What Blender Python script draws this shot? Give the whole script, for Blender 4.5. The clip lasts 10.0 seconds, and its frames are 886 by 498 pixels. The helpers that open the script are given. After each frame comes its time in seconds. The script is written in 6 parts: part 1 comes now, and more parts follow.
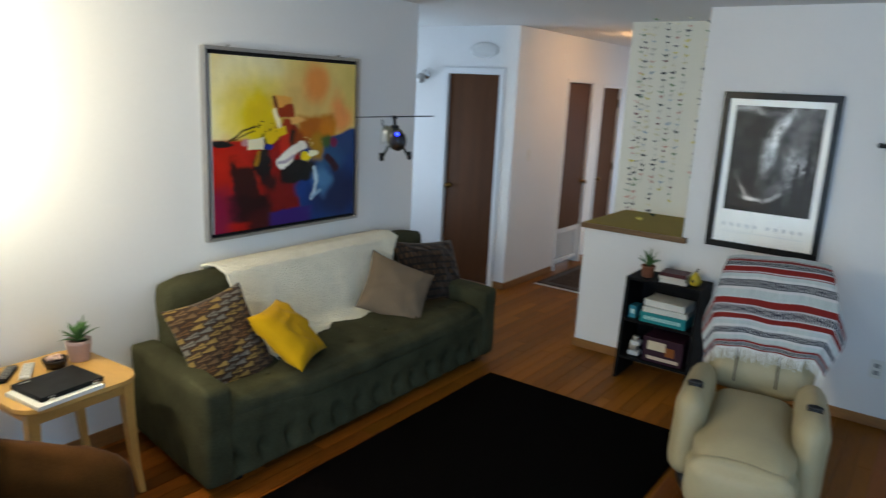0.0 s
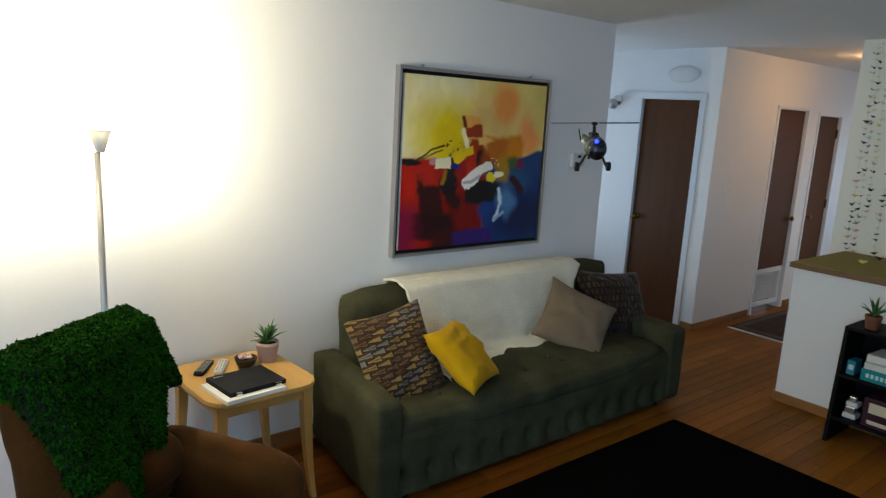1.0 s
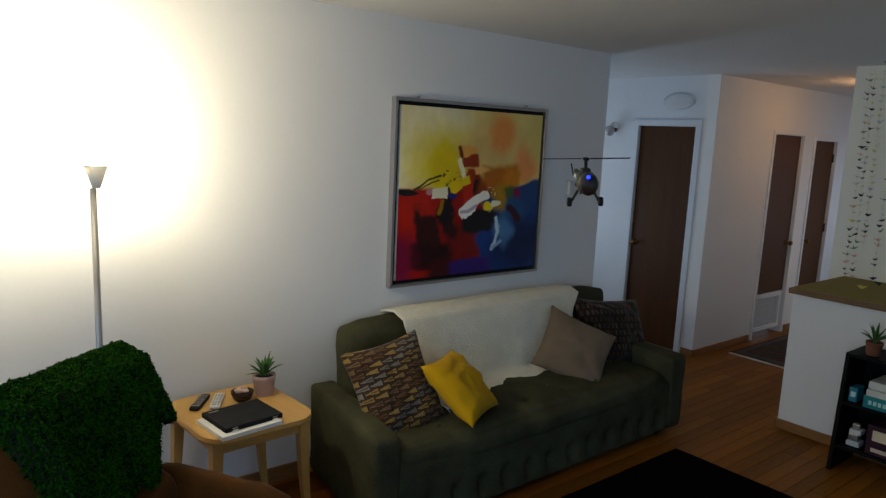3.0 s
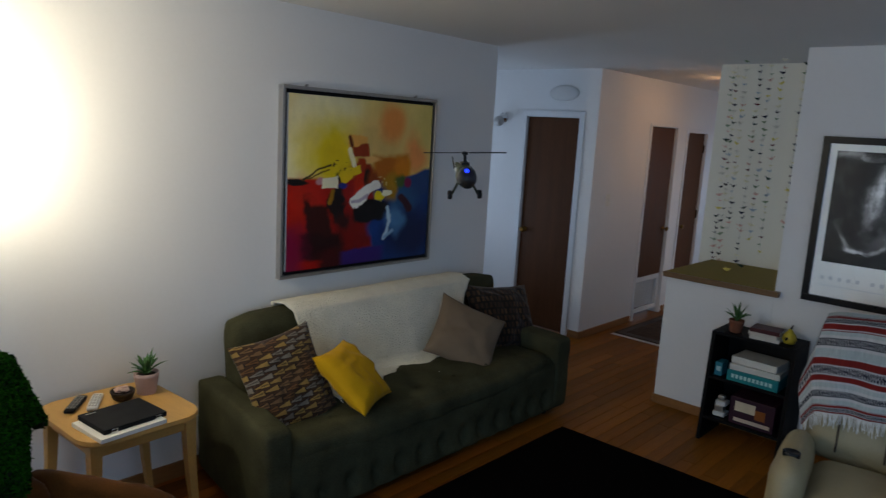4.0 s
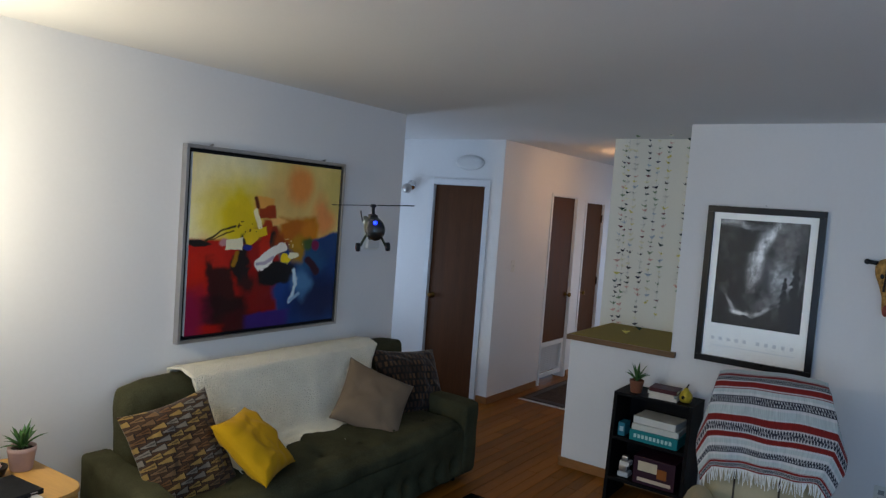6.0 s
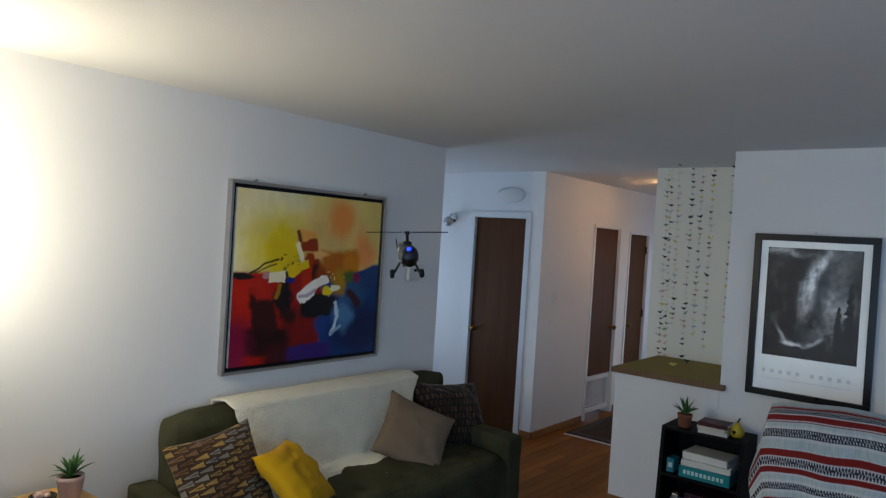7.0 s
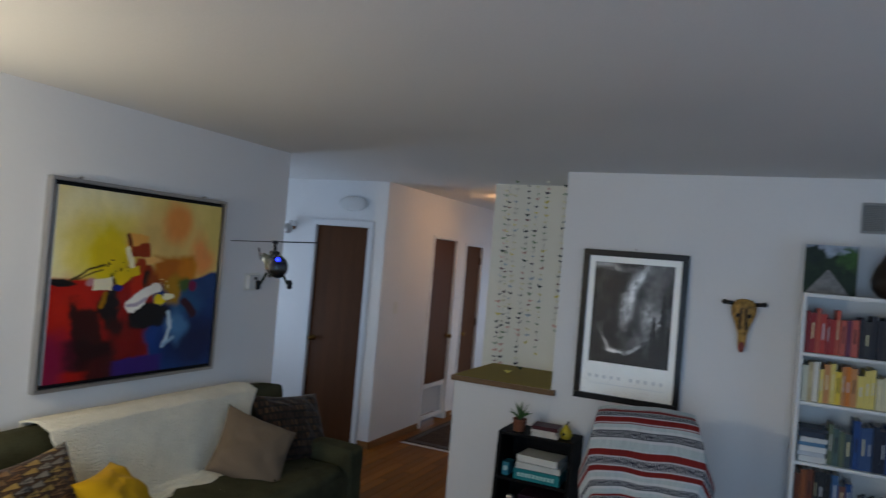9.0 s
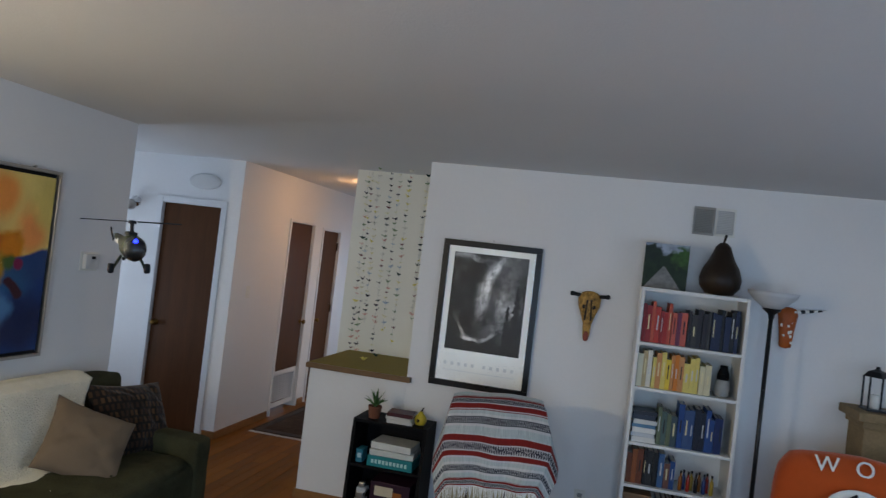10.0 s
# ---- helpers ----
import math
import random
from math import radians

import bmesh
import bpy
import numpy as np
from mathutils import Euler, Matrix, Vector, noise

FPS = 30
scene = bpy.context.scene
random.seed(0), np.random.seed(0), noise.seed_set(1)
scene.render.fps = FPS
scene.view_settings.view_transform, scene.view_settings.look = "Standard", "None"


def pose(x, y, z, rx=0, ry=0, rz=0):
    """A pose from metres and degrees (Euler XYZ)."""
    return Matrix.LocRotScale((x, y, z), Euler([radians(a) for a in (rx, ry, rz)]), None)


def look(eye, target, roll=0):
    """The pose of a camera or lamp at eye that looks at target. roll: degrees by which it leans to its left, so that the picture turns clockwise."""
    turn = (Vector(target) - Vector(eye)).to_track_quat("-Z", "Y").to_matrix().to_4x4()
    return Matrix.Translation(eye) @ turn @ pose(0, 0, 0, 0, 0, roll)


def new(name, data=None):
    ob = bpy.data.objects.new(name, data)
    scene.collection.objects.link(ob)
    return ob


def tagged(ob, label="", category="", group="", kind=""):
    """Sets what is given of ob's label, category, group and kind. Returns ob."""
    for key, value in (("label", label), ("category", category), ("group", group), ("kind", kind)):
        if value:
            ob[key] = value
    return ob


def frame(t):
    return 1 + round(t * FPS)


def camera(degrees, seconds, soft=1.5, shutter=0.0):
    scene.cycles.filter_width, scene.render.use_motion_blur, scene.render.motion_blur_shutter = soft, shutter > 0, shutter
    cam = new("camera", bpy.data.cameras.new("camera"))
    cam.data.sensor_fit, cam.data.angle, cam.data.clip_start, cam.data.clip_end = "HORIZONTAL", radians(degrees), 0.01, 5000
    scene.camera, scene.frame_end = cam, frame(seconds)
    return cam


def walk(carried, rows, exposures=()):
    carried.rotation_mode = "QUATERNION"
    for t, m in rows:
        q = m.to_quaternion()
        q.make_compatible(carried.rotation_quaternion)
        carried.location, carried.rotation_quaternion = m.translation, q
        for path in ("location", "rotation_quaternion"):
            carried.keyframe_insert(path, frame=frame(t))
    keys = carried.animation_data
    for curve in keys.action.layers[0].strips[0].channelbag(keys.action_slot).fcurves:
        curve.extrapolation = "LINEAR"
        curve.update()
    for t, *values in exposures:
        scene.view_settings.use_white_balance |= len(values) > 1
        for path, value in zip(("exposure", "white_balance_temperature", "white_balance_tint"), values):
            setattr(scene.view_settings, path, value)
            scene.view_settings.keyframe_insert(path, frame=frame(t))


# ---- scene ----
cam = camera(65.0, 10.0, soft=1.25, shutter=0.4)
PATH = [
    (0.0, pose(-4.693, -3.250, 1.862, 76.99, -2.76, -53.72)),
    (0.5, pose(-4.645, -3.197, 1.831, 77.55, -3.42, -44.13)),
    (1.0, pose(-4.614, -3.143, 1.793, 78.78, -3.19, -38.83)),
    (1.5, pose(-4.597, -3.121, 1.781, 79.95, -2.75, -38.30)),
    (2.0, pose(-4.591, -3.116, 1.789, 80.12, -2.64, -37.98)),
    (2.2, pose(-4.591, -3.121, 1.789, 80.58, -2.63, -38.00)),
    (3.3, pose(-4.596, -3.157, 1.827, 81.00, -2.68, -40.11)),
    (3.5, pose(-4.596, -3.166, 1.827, 80.86, -2.89, -42.25)),
    (4.0, pose(-4.586, -3.187, 1.838, 80.23, -3.32, -47.31)),
    (4.5, pose(-4.589, -3.188, 1.833, 80.65, -2.32, -51.25)),
    (5.0, pose(-4.602, -3.186, 1.830, 82.07, -2.93, -52.64)),
    (5.5, pose(-4.594, -3.187, 1.801, 85.29, -4.15, -55.05)),
    (5.7, pose(-4.592, -3.190, 1.799, 85.77, -4.34, -55.23)),
    (6.8, pose(-4.583, -3.210, 1.777, 88.91, -3.61, -52.00)),
    (7.0, pose(-4.577, -3.218, 1.775, 89.15, -3.55, -51.20)),
    (7.5, pose(-4.580, -3.231, 1.770, 89.55, -3.81, -51.19)),
    (8.0, pose(-4.586, -3.219, 1.765, 90.53, -4.06, -52.82)),
    (8.5, pose(-4.586, -3.171, 1.768, 90.48, -3.68, -57.09)),
    (9.0, pose(-4.620, -3.129, 1.778, 90.83, -4.82, -65.10)),
    (9.5, pose(-4.621, -3.088, 1.780, 91.16, -6.23, -73.07)),
    (10.0, pose(-4.616, -3.069, 1.782, 90.88, -6.70, -77.26)),
]
EXPOSURES = [
    (0.0, 0.32, 6450, 8), (0.5, 0.20, 6450, 8), (1.0, -0.03, 6450, 8), (2.0, -0.40, 6500, 9), (3.5, -0.86, 6300, 12), (4.5, -0.68, 6100, 14), (5.5, -0.28, 6100, 14),
    (7.0, -0.43, 6100, 12), (8.5, -0.52, 6150, 13), (9.2, -0.46, 6350, 14), (10.0, -0.20, 6600, 15),
]
walk(cam, PATH, EXPOSURES)

# ---- world and light ----
world = bpy.data.worlds.new("daylight")
scene.world = world
world.use_nodes = True
sky = world.node_tree.nodes.new("ShaderNodeTexSky")
sky.sky_type = "NISHITA"
sky.sun_disc = False
sky.sun_elevation = radians(28)
sky.sun_rotation = radians(140)
back = world.node_tree.nodes["Background"]
world.node_tree.links.new(sky.outputs[0], back.inputs[0])
back.inputs[1].default_value = 0.12


def area(name, loc, target, w, h, power, color):
    data = bpy.data.lights.new(name, "AREA")
    data.shape, data.size, data.size_y = "RECTANGLE", w, h
    data.energy, data.color = power, color
    ob = new(name, data)
    ob.matrix_world = look(loc, target)
    return ob


def bulb(name, loc, power, color, radius):
    data = bpy.data.lights.new(name, "POINT")
    data.energy, data.color, data.shadow_soft_size = power, color, radius
    ob = new(name, data)
    ob.location = loc
    return ob


DAY = (0.43, 0.69, 1.0)
WARM = (1.0, 0.87, 0.59)
area("window_light_west", (-6.24, -3.2, 1.1), (0, -2.6, 1.0), 2.3, 1.75, 62, DAY)
area("window_light_south", (-2.9, -5.52, 1.45), (-2.6, 0, 1.0), 2.4, 1.2, 19, DAY)
area("window_light_entry", (0.05, 2.12, 0.95), (-0.35, 0.3, 2.5), 0.5, 1.2, 18, (0.62, 0.80, 1.0))
area("window_light_hall", (3.4, -1.02, 1.2), (3.3, 0, 1.0), 0.5, 1.3, 5, (0.55, 0.75, 1.0))
bulb("floor_lamp_bulb", (-3.985, -0.36, 1.735), 72, WARM, 0.045)

# ---- materials ----
def lin(c):
    return tuple((v / 12.92 if v <= 0.04045 else ((v + 0.055) / 1.055) ** 2.4) for v in c)


def mat(name, color, rough=0.6, metal=0.0, vary=0.12, scale=6.0, fine=60.0, bump=0.1, dist=0.01, sheen=0.0, spec=0.3, coat=0.0, stretch=(1, 1, 1), island=False, objvary=0.0, rvary=0.1):
    """Base colour with broad and fine variation, roughness variation and fine relief."""
    m = bpy.data.materials.new(name)
    m.use_nodes = True
    nt = m.node_tree
    b = nt.nodes["Principled BSDF"]
    tc = nt.nodes.new("ShaderNodeTexCoord")
    mp = nt.nodes.new("ShaderNodeMapping")
    mp.inputs["Scale"].default_value = stretch
    nt.links.new(tc.outputs["Object"], mp.inputs[0])
    n1 = nt.nodes.new("ShaderNodeTexNoise")
    n1.inputs["Scale"].default_value, n1.inputs["Detail"].default_value = scale, 4
    n2 = nt.nodes.new("ShaderNodeTexNoise")
    n2.inputs["Scale"].default_value, n2.inputs["Detail"].default_value = fine, 3
    nt.links.new(mp.outputs[0], n1.inputs[0])
    nt.links.new(mp.outputs[0], n2.inputs[0])
    add = nt.nodes.new("ShaderNodeMath")
    add.operation = "MULTIPLY_ADD"
    nt.links.new(n1.outputs[0], add.inputs[0])
    add.inputs[1].default_value = 0.6
    half = nt.nodes.new("ShaderNodeMath")
    half.operation = "MULTIPLY"
    half.inputs[1].default_value = 0.4
    nt.links.new(n2.outputs[0], half.inputs[0])
    nt.links.new(half.outputs[0], add.inputs[2])
    src = add
    if objvary:
        info = nt.nodes.new("ShaderNodeObjectInfo")
        mx = nt.nodes.new("ShaderNodeMath")
        mx.operation = "MULTIPLY_ADD"
        off = nt.nodes.new("ShaderNodeMath")
        off.operation = "SUBTRACT"
        off.inputs[1].default_value = 0.5
        nt.links.new(info.outputs["Random"], off.inputs[0])
        nt.links.new(off.outputs[0], mx.inputs[0])
        mx.inputs[1].default_value = objvary
        nt.links.new(add.outputs[0], mx.inputs[2])
        src = mx
    if island:
        geo = nt.nodes.new("ShaderNodeNewGeometry")
        mx2 = nt.nodes.new("ShaderNodeMath")
        mx2.operation = "MULTIPLY_ADD"
        nt.links.new(geo.outputs["Random Per Island"], mx2.inputs[0])
        mx2.inputs[1].default_value = 0.5
        sub = nt.nodes.new("ShaderNodeMath")
        sub.operation = "SUBTRACT"
        sub.inputs[1].default_value = 0.25
        nt.links.new(src.outputs[0], sub.inputs[0])
        nt.links.new(sub.outputs[0], mx2.inputs[2])
        src = mx2
    ramp = nt.nodes.new("ShaderNodeValToRGB")
    ramp.color_ramp.elements[0].position, ramp.color_ramp.elements[1].position = 0.25, 0.75
    ramp.color_ramp.elements[0].color = (*[max(0, c * (1 - vary)) for c in color], 1)
    ramp.color_ramp.elements[1].color = (*[min(1, c * (1 + vary)) for c in color], 1)
    nt.links.new(src.outputs[0], ramp.inputs[0])
    nt.links.new(ramp.outputs[0], b.inputs["Base Color"])
    mr = nt.nodes.new("ShaderNodeMapRange")
    mr.inputs["To Min"].default_value, mr.inputs["To Max"].default_value = max(0.02, rough - rvary), min(1, rough + rvary)
    nt.links.new(n1.outputs[0], mr.inputs[0])
    nt.links.new(mr.outputs[0], b.inputs["Roughness"])
    b.inputs["Metallic"].default_value = metal
    b.inputs["Specular IOR Level"].default_value = spec
    if sheen:
        b.inputs["Sheen Weight"].default_value = sheen
        b.inputs["Sheen Roughness"].default_value = 0.4
    if coat:
        b.inputs["Coat Weight"].default_value = coat
        b.inputs["Coat Roughness"].default_value = 0.15
    if bump:
        bp = nt.nodes.new("ShaderNodeBump")
        bp.inputs["Strength"].default_value, bp.inputs["Distance"].default_value = bump, dist
        nt.links.new(n2.outputs[0], bp.inputs["Height"])
        nt.links.new(bp.outputs[0], b.inputs["Normal"])
    return m


def attr_mat(name, rough=0.5, bump=0.15, fine=200.0, coat=0.0, sheen=0.0):
    """Colour comes from the picture woven or painted on the mesh."""
    m = mat(name, (1, 1, 1), rough, bump=bump, fine=fine, dist=0.004, coat=coat, sheen=sheen)
    nt = m.node_tree
    at = nt.nodes.new("ShaderNodeAttribute")
    at.attribute_name = "paint"
    mul = nt.nodes.new("ShaderNodeMix")
    mul.data_type, mul.blend_type = "RGBA", "MULTIPLY"
    mul.inputs["Factor"].default_value = 1.0
    ramp = nt.nodes["Color Ramp"]
    nt.links.new(at.outputs["Color"], mul.inputs[6])
    nt.links.new(ramp.outputs[0], mul.inputs[7])
    nt.links.new(mul.outputs[2], nt.nodes["Principled BSDF"].inputs["Base Color"])
    return m


def glow(name, color, strength):
    m = bpy.data.materials.new(name)
    m.use_nodes = True
    b = m.node_tree.nodes["Principled BSDF"]
    b.inputs["Base Color"].default_value = (*color, 1)
    b.inputs["Emission Color"].default_value = (*color, 1)
    b.inputs["Emission Strength"].default_value = strength
    return m


def glass(name, tint=(1, 1, 1), rough=0.0):
    m = bpy.data.materials.new(name)
    m.use_nodes = True
    b = m.node_tree.nodes["Principled BSDF"]
    b.inputs["Base Color"].default_value = (*tint, 1)
    b.inputs["Roughness"].default_value = rough
    b.inputs["Transmission Weight"].default_value = 1.0
    b.inputs["IOR"].default_value = 1.45
    return m


def weave_mat(name, color, scale=90.0, rough=0.9, depth=0.006, strength=0.6, vary=0.1):
    """Knitted or woven cloth: cell relief over the base."""
    m = mat(name, color, rough, vary=vary, scale=10, fine=120, bump=0, sheen=0.3, spec=0.2)
    nt = m.node_tree
    tc = nt.nodes["Texture Coordinate"]
    vo = nt.nodes.new("ShaderNodeTexVoronoi")
    vo.inputs["Scale"].default_value = scale
    nt.links.new(tc.outputs["Object"], vo.inputs["Vector"])
    bp = nt.nodes.new("ShaderNodeBump")
    bp.invert = True
    bp.inputs["Strength"].default_value, bp.inputs["Distance"].default_value = strength, depth
    nt.links.new(vo.outputs["Distance"], bp.inputs["Height"])
    nt.links.new(bp.outputs[0], nt.nodes["Principled BSDF"].inputs["Normal"])
    return m


WALL = mat("wall_paint", (0.76, 0.76, 0.76), 0.75, vary=0.025, scale=1.6, fine=45, bump=0.05, dist=0.002, spec=0.15)
CEIL = mat("ceiling_paint", (0.66, 0.66, 0.65), 0.9, vary=0.03, scale=1.0, fine=110, bump=0.25, dist=0.005, spec=0.15)
# paler and yellower than the other walls, for the niche's back wall only
CREAMWALL = mat("cream_niche_wall", (0.82, 0.80, 0.70), 0.75, vary=0.025, scale=1.6, fine=45, bump=0.05, dist=0.002, spec=0.15)
TRIM = mat("white_gloss_paint", (0.74, 0.75, 0.76), 0.35, vary=0.03, scale=4, fine=60, bump=0.04)
OAK = mat("oak_floor", (0.225, 0.078, 0.008), 0.40, vary=0.34, scale=5, fine=70, bump=0.06, dist=0.003, stretch=(0.12, 1, 1), objvary=0.38, coat=0.01, spec=0.08)
OAKBASE = mat("oak_baseboard", (0.26, 0.12, 0.04), 0.4, vary=0.3, scale=6, fine=60, bump=0.05, stretch=(0.2, 0.2, 1))
SUBFLOOR = mat("dark_joint", (0.12, 0.042, 0.007), 0.8)
DOORWOOD = mat("brown_door_veneer", (0.085, 0.032, 0.011), 0.5, vary=0.3, scale=9, fine=90, bump=0.05, stretch=(1, 1, 0.06), spec=0.15)
CAPWOOD = mat("cap_wood", (0.17, 0.095, 0.045), 0.45, vary=0.25, scale=8, fine=80, stretch=(1, 0.15, 1))
MUSTARD = mat("mustard_mat", (0.25, 0.185, 0.04), 0.8, vary=0.12, scale=6, fine=250, bump=0.2, dist=0.002)
SOFA = mat("olive_velvet", (0.050, 0.049, 0.027), 0.85, vary=0.55, scale=6, fine=160, bump=0.25, dist=0.003, spec=0.05)
KNIT = weave_mat("cream_knit", (0.80, 0.76, 0.63), 110, 0.95, 0.010, 1.0, 0.12)
YELLOWCLOTH = mat("yellow_cloth", (0.48, 0.27, 0.004), 0.85, vary=0.12, scale=8, fine=220, bump=0.2, dist=0.002, sheen=0.05, spec=0.1)
BEIGECLOTH = mat("taupe_cloth", (0.17, 0.125, 0.085), 0.85, vary=0.12, scale=9, fine=240, bump=0.2, dist=0.002, sheen=0.08, spec=0.1)
BROWNSUEDE = mat("brown_suede", (0.055, 0.021, 0.0042), 0.85, vary=0.4, scale=8, fine=150, bump=0.25, dist=0.003, sheen=0.06, spec=0.06)
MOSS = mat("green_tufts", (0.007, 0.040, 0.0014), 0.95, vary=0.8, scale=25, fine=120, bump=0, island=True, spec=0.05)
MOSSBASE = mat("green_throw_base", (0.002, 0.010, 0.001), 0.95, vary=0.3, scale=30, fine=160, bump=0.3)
CREAMLEATHER = mat("cream_leather", (0.35, 0.295, 0.175), 0.45, vary=0.12, scale=6, fine=140, bump=0.22, dist=0.003)
BLACKWOOD = mat("black_wood", (0.006, 0.0055, 0.006), 0.6, vary=0.3, scale=8, fine=90, bump=0.05, spec=0.1, stretch=(1, 1, 0.2))
BIRCH = mat("blond_wood", (0.52, 0.30, 0.085), 0.4, vary=0.16, scale=7, fine=80, bump=0.05, stretch=(1, 0.15, 1))
RUG = mat("dark_rug", (0.0026, 0.002, 0.0018), 0.98, vary=0.4, scale=12, fine=260, bump=0.8, dist=0.01, spec=0.02)
HALLRUG = mat("hall_rug", (0.07, 0.05, 0.04), 0.95, vary=0.6, scale=14, fine=120, bump=0.5, spec=0.1)
SILVER = mat("brushed_silver", (0.45, 0.44, 0.43), 0.35, metal=0.9, vary=0.08, scale=20, fine=200, bump=0.03)
CHROME = mat("chrome", (0.75, 0.75, 0.76), 0.1, metal=1.0, vary=0.03, bump=0, rvary=0.03)
BRASS = mat("brass", (0.20, 0.11, 0.03), 0.4, metal=1.0, vary=0.1, bump=0)
BLACK = mat("black_plastic", (0.009, 0.009, 0.010), 0.5, vary=0.15, scale=15, fine=150, bump=0.04, spec=0.12)
SATINBLACK = mat("satin_black_paint", (0.01, 0.01, 0.011), 0.3, vary=0.1, bump=0.02)
WHITEPLASTIC = mat("white_plastic", (0.72, 0.71, 0.66), 0.4, vary=0.03, bump=0.02)
GREYPLASTIC = mat("grey_plastic", (0.30, 0.30, 0.29), 0.45, vary=0.05, bump=0.02)
PAPER = mat("white_paper", (0.78, 0.77, 0.73), 0.8, vary=0.05, scale=12, fine=160, bump=0.05)
TERRACOTTA = mat("terracotta", (0.20, 0.075, 0.04), 0.8, vary=0.2, scale=14, fine=120, bump=0.2, dist=0.003)
PINKPOT = mat("pale_pink_ceramic", (0.47, 0.33, 0.30), 0.55, vary=0.08, scale=14, fine=120, bump=0.06)
SOIL = mat("soil", (0.03, 0.018, 0.01), 0.95, vary=0.5, scale=40, fine=200, bump=0.8, dist=0.01)
LEAF = mat("succulent_leaf", (0.05, 0.13, 0.03), 0.5, vary=0.4, scale=20, fine=120, bump=0.05)
DARKBROWN = mat("dark_brown_wood", (0.022, 0.012, 0.006), 0.45, vary=0.4, scale=10, fine=90, bump=0.1, stretch=(1, 1, 0.25))
WHITESHELF = mat("white_shelf", (0.70, 0.69, 0.66), 0.4, vary=0.04, scale=4, fine=90, bump=0.03)
ORANGE = mat("orange_fleece", (0.50, 0.082, 0.016), 0.9, vary=0.12, scale=9, fine=200, bump=0.3, sheen=0.4, spec=0.1)
MASKYELLOW = mat("ochre_painted_wood", (0.36, 0.20, 0.05), 0.55, vary=0.9, scale=42, fine=90, bump=0.2)
MASKORANGE = mat("orange_painted_wood", (0.38, 0.085, 0.015), 0.5, vary=0.2, scale=20, fine=90, bump=0.15)
STONE = mat("tan_stone", (0.24, 0.17, 0.09), 0.8, vary=0.3, scale=8, fine=60, bump=0.4, dist=0.01)
OLIVEDRAB = mat("olive_drab_paint", (0.010, 0.017, 0.006), 0.5, vary=0.2, scale=20, fine=120, bump=0.03)
FROST = mat("frosted_glass_shade", (0.62, 0.63, 0.64), 0.5, vary=0.04, bump=0.02)
# frosted shade lets the bulb glow through
_nt = FROST.node_tree
_tl = _nt.nodes.new("ShaderNodeBsdfTranslucent")
_tl.inputs[0].default_value = (0.8, 0.78, 0.72, 1)
_mx = _nt.nodes.new("ShaderNodeMixShader")
_mx.inputs[0].default_value = 0.12
_nt.links.new(_nt.nodes["Principled BSDF"].outputs[0], _mx.inputs[1])
_nt.links.new(_tl.outputs[0], _mx.inputs[2])
_nt.links.new(_mx.outputs[0], _nt.nodes["Material Output"].inputs[0])
PANE = glass("window_pane")
POSTERGLASS = glass("poster_glass")
POSTERGLASS.node_tree.nodes["Principled BSDF"].inputs["IOR"].default_value = 1.24
BUBBLE = glass("clear_canopy", (0.85, 0.87, 0.9))
BULBGLOW = glow("warm_bulb", (1.0, 0.80, 0.42), 30)
HALLGLOW = glow("warm_globe", (1.0, 0.56, 0.25), 22)
BLUELED = glow("blue_led", (0.008, 0.02, 1.0), 9)

# ---- building helpers ----
def thing(name, label, category, loc=(0, 0, 0), group="", rot=0.0):
    ob = new(name)
    ob.empty_display_size = 0.1
    ob.matrix_world = pose(*loc, 0, 0, rot)
    return tagged(ob, label, category, group)


def part(name, bm, material, parent=None, label="", smooth=False):
    me = bpy.data.meshes.new(name)
    if smooth:
        for f in bm.faces:
            f.smooth = True
    bm.to_mesh(me)
    bm.free()
    me.materials.append(material)
    ob = new(name, me)
    if parent:
        ob.parent = parent
    if label:
        ob["label"] = label
    return ob


def box(bm, x0, x1, y0, y1, z0, z1, bevel=0.0, m=None):
    r = bmesh.ops.create_cube(bm, size=1.0)
    vs = r["verts"]
    bmesh.ops.scale(bm, vec=(x1 - x0, y1 - y0, z1 - z0), verts=vs)
    bmesh.ops.translate(bm, vec=((x0 + x1) / 2, (y0 + y1) / 2, (z0 + z1) / 2), verts=vs)
    if m is not None:
        bmesh.ops.transform(bm, matrix=m, verts=vs)
    if bevel:
        es = list({e for v in vs for e in v.link_edges})
        bmesh.ops.bevel(bm, geom=es, offset=bevel, segments=2, affect="EDGES", profile=0.6)
    return bm


def boxes(rows, bevel=0.0):
    bm = bmesh.new()
    for r in rows:
        box(bm, *r, bevel=bevel)
    return bm


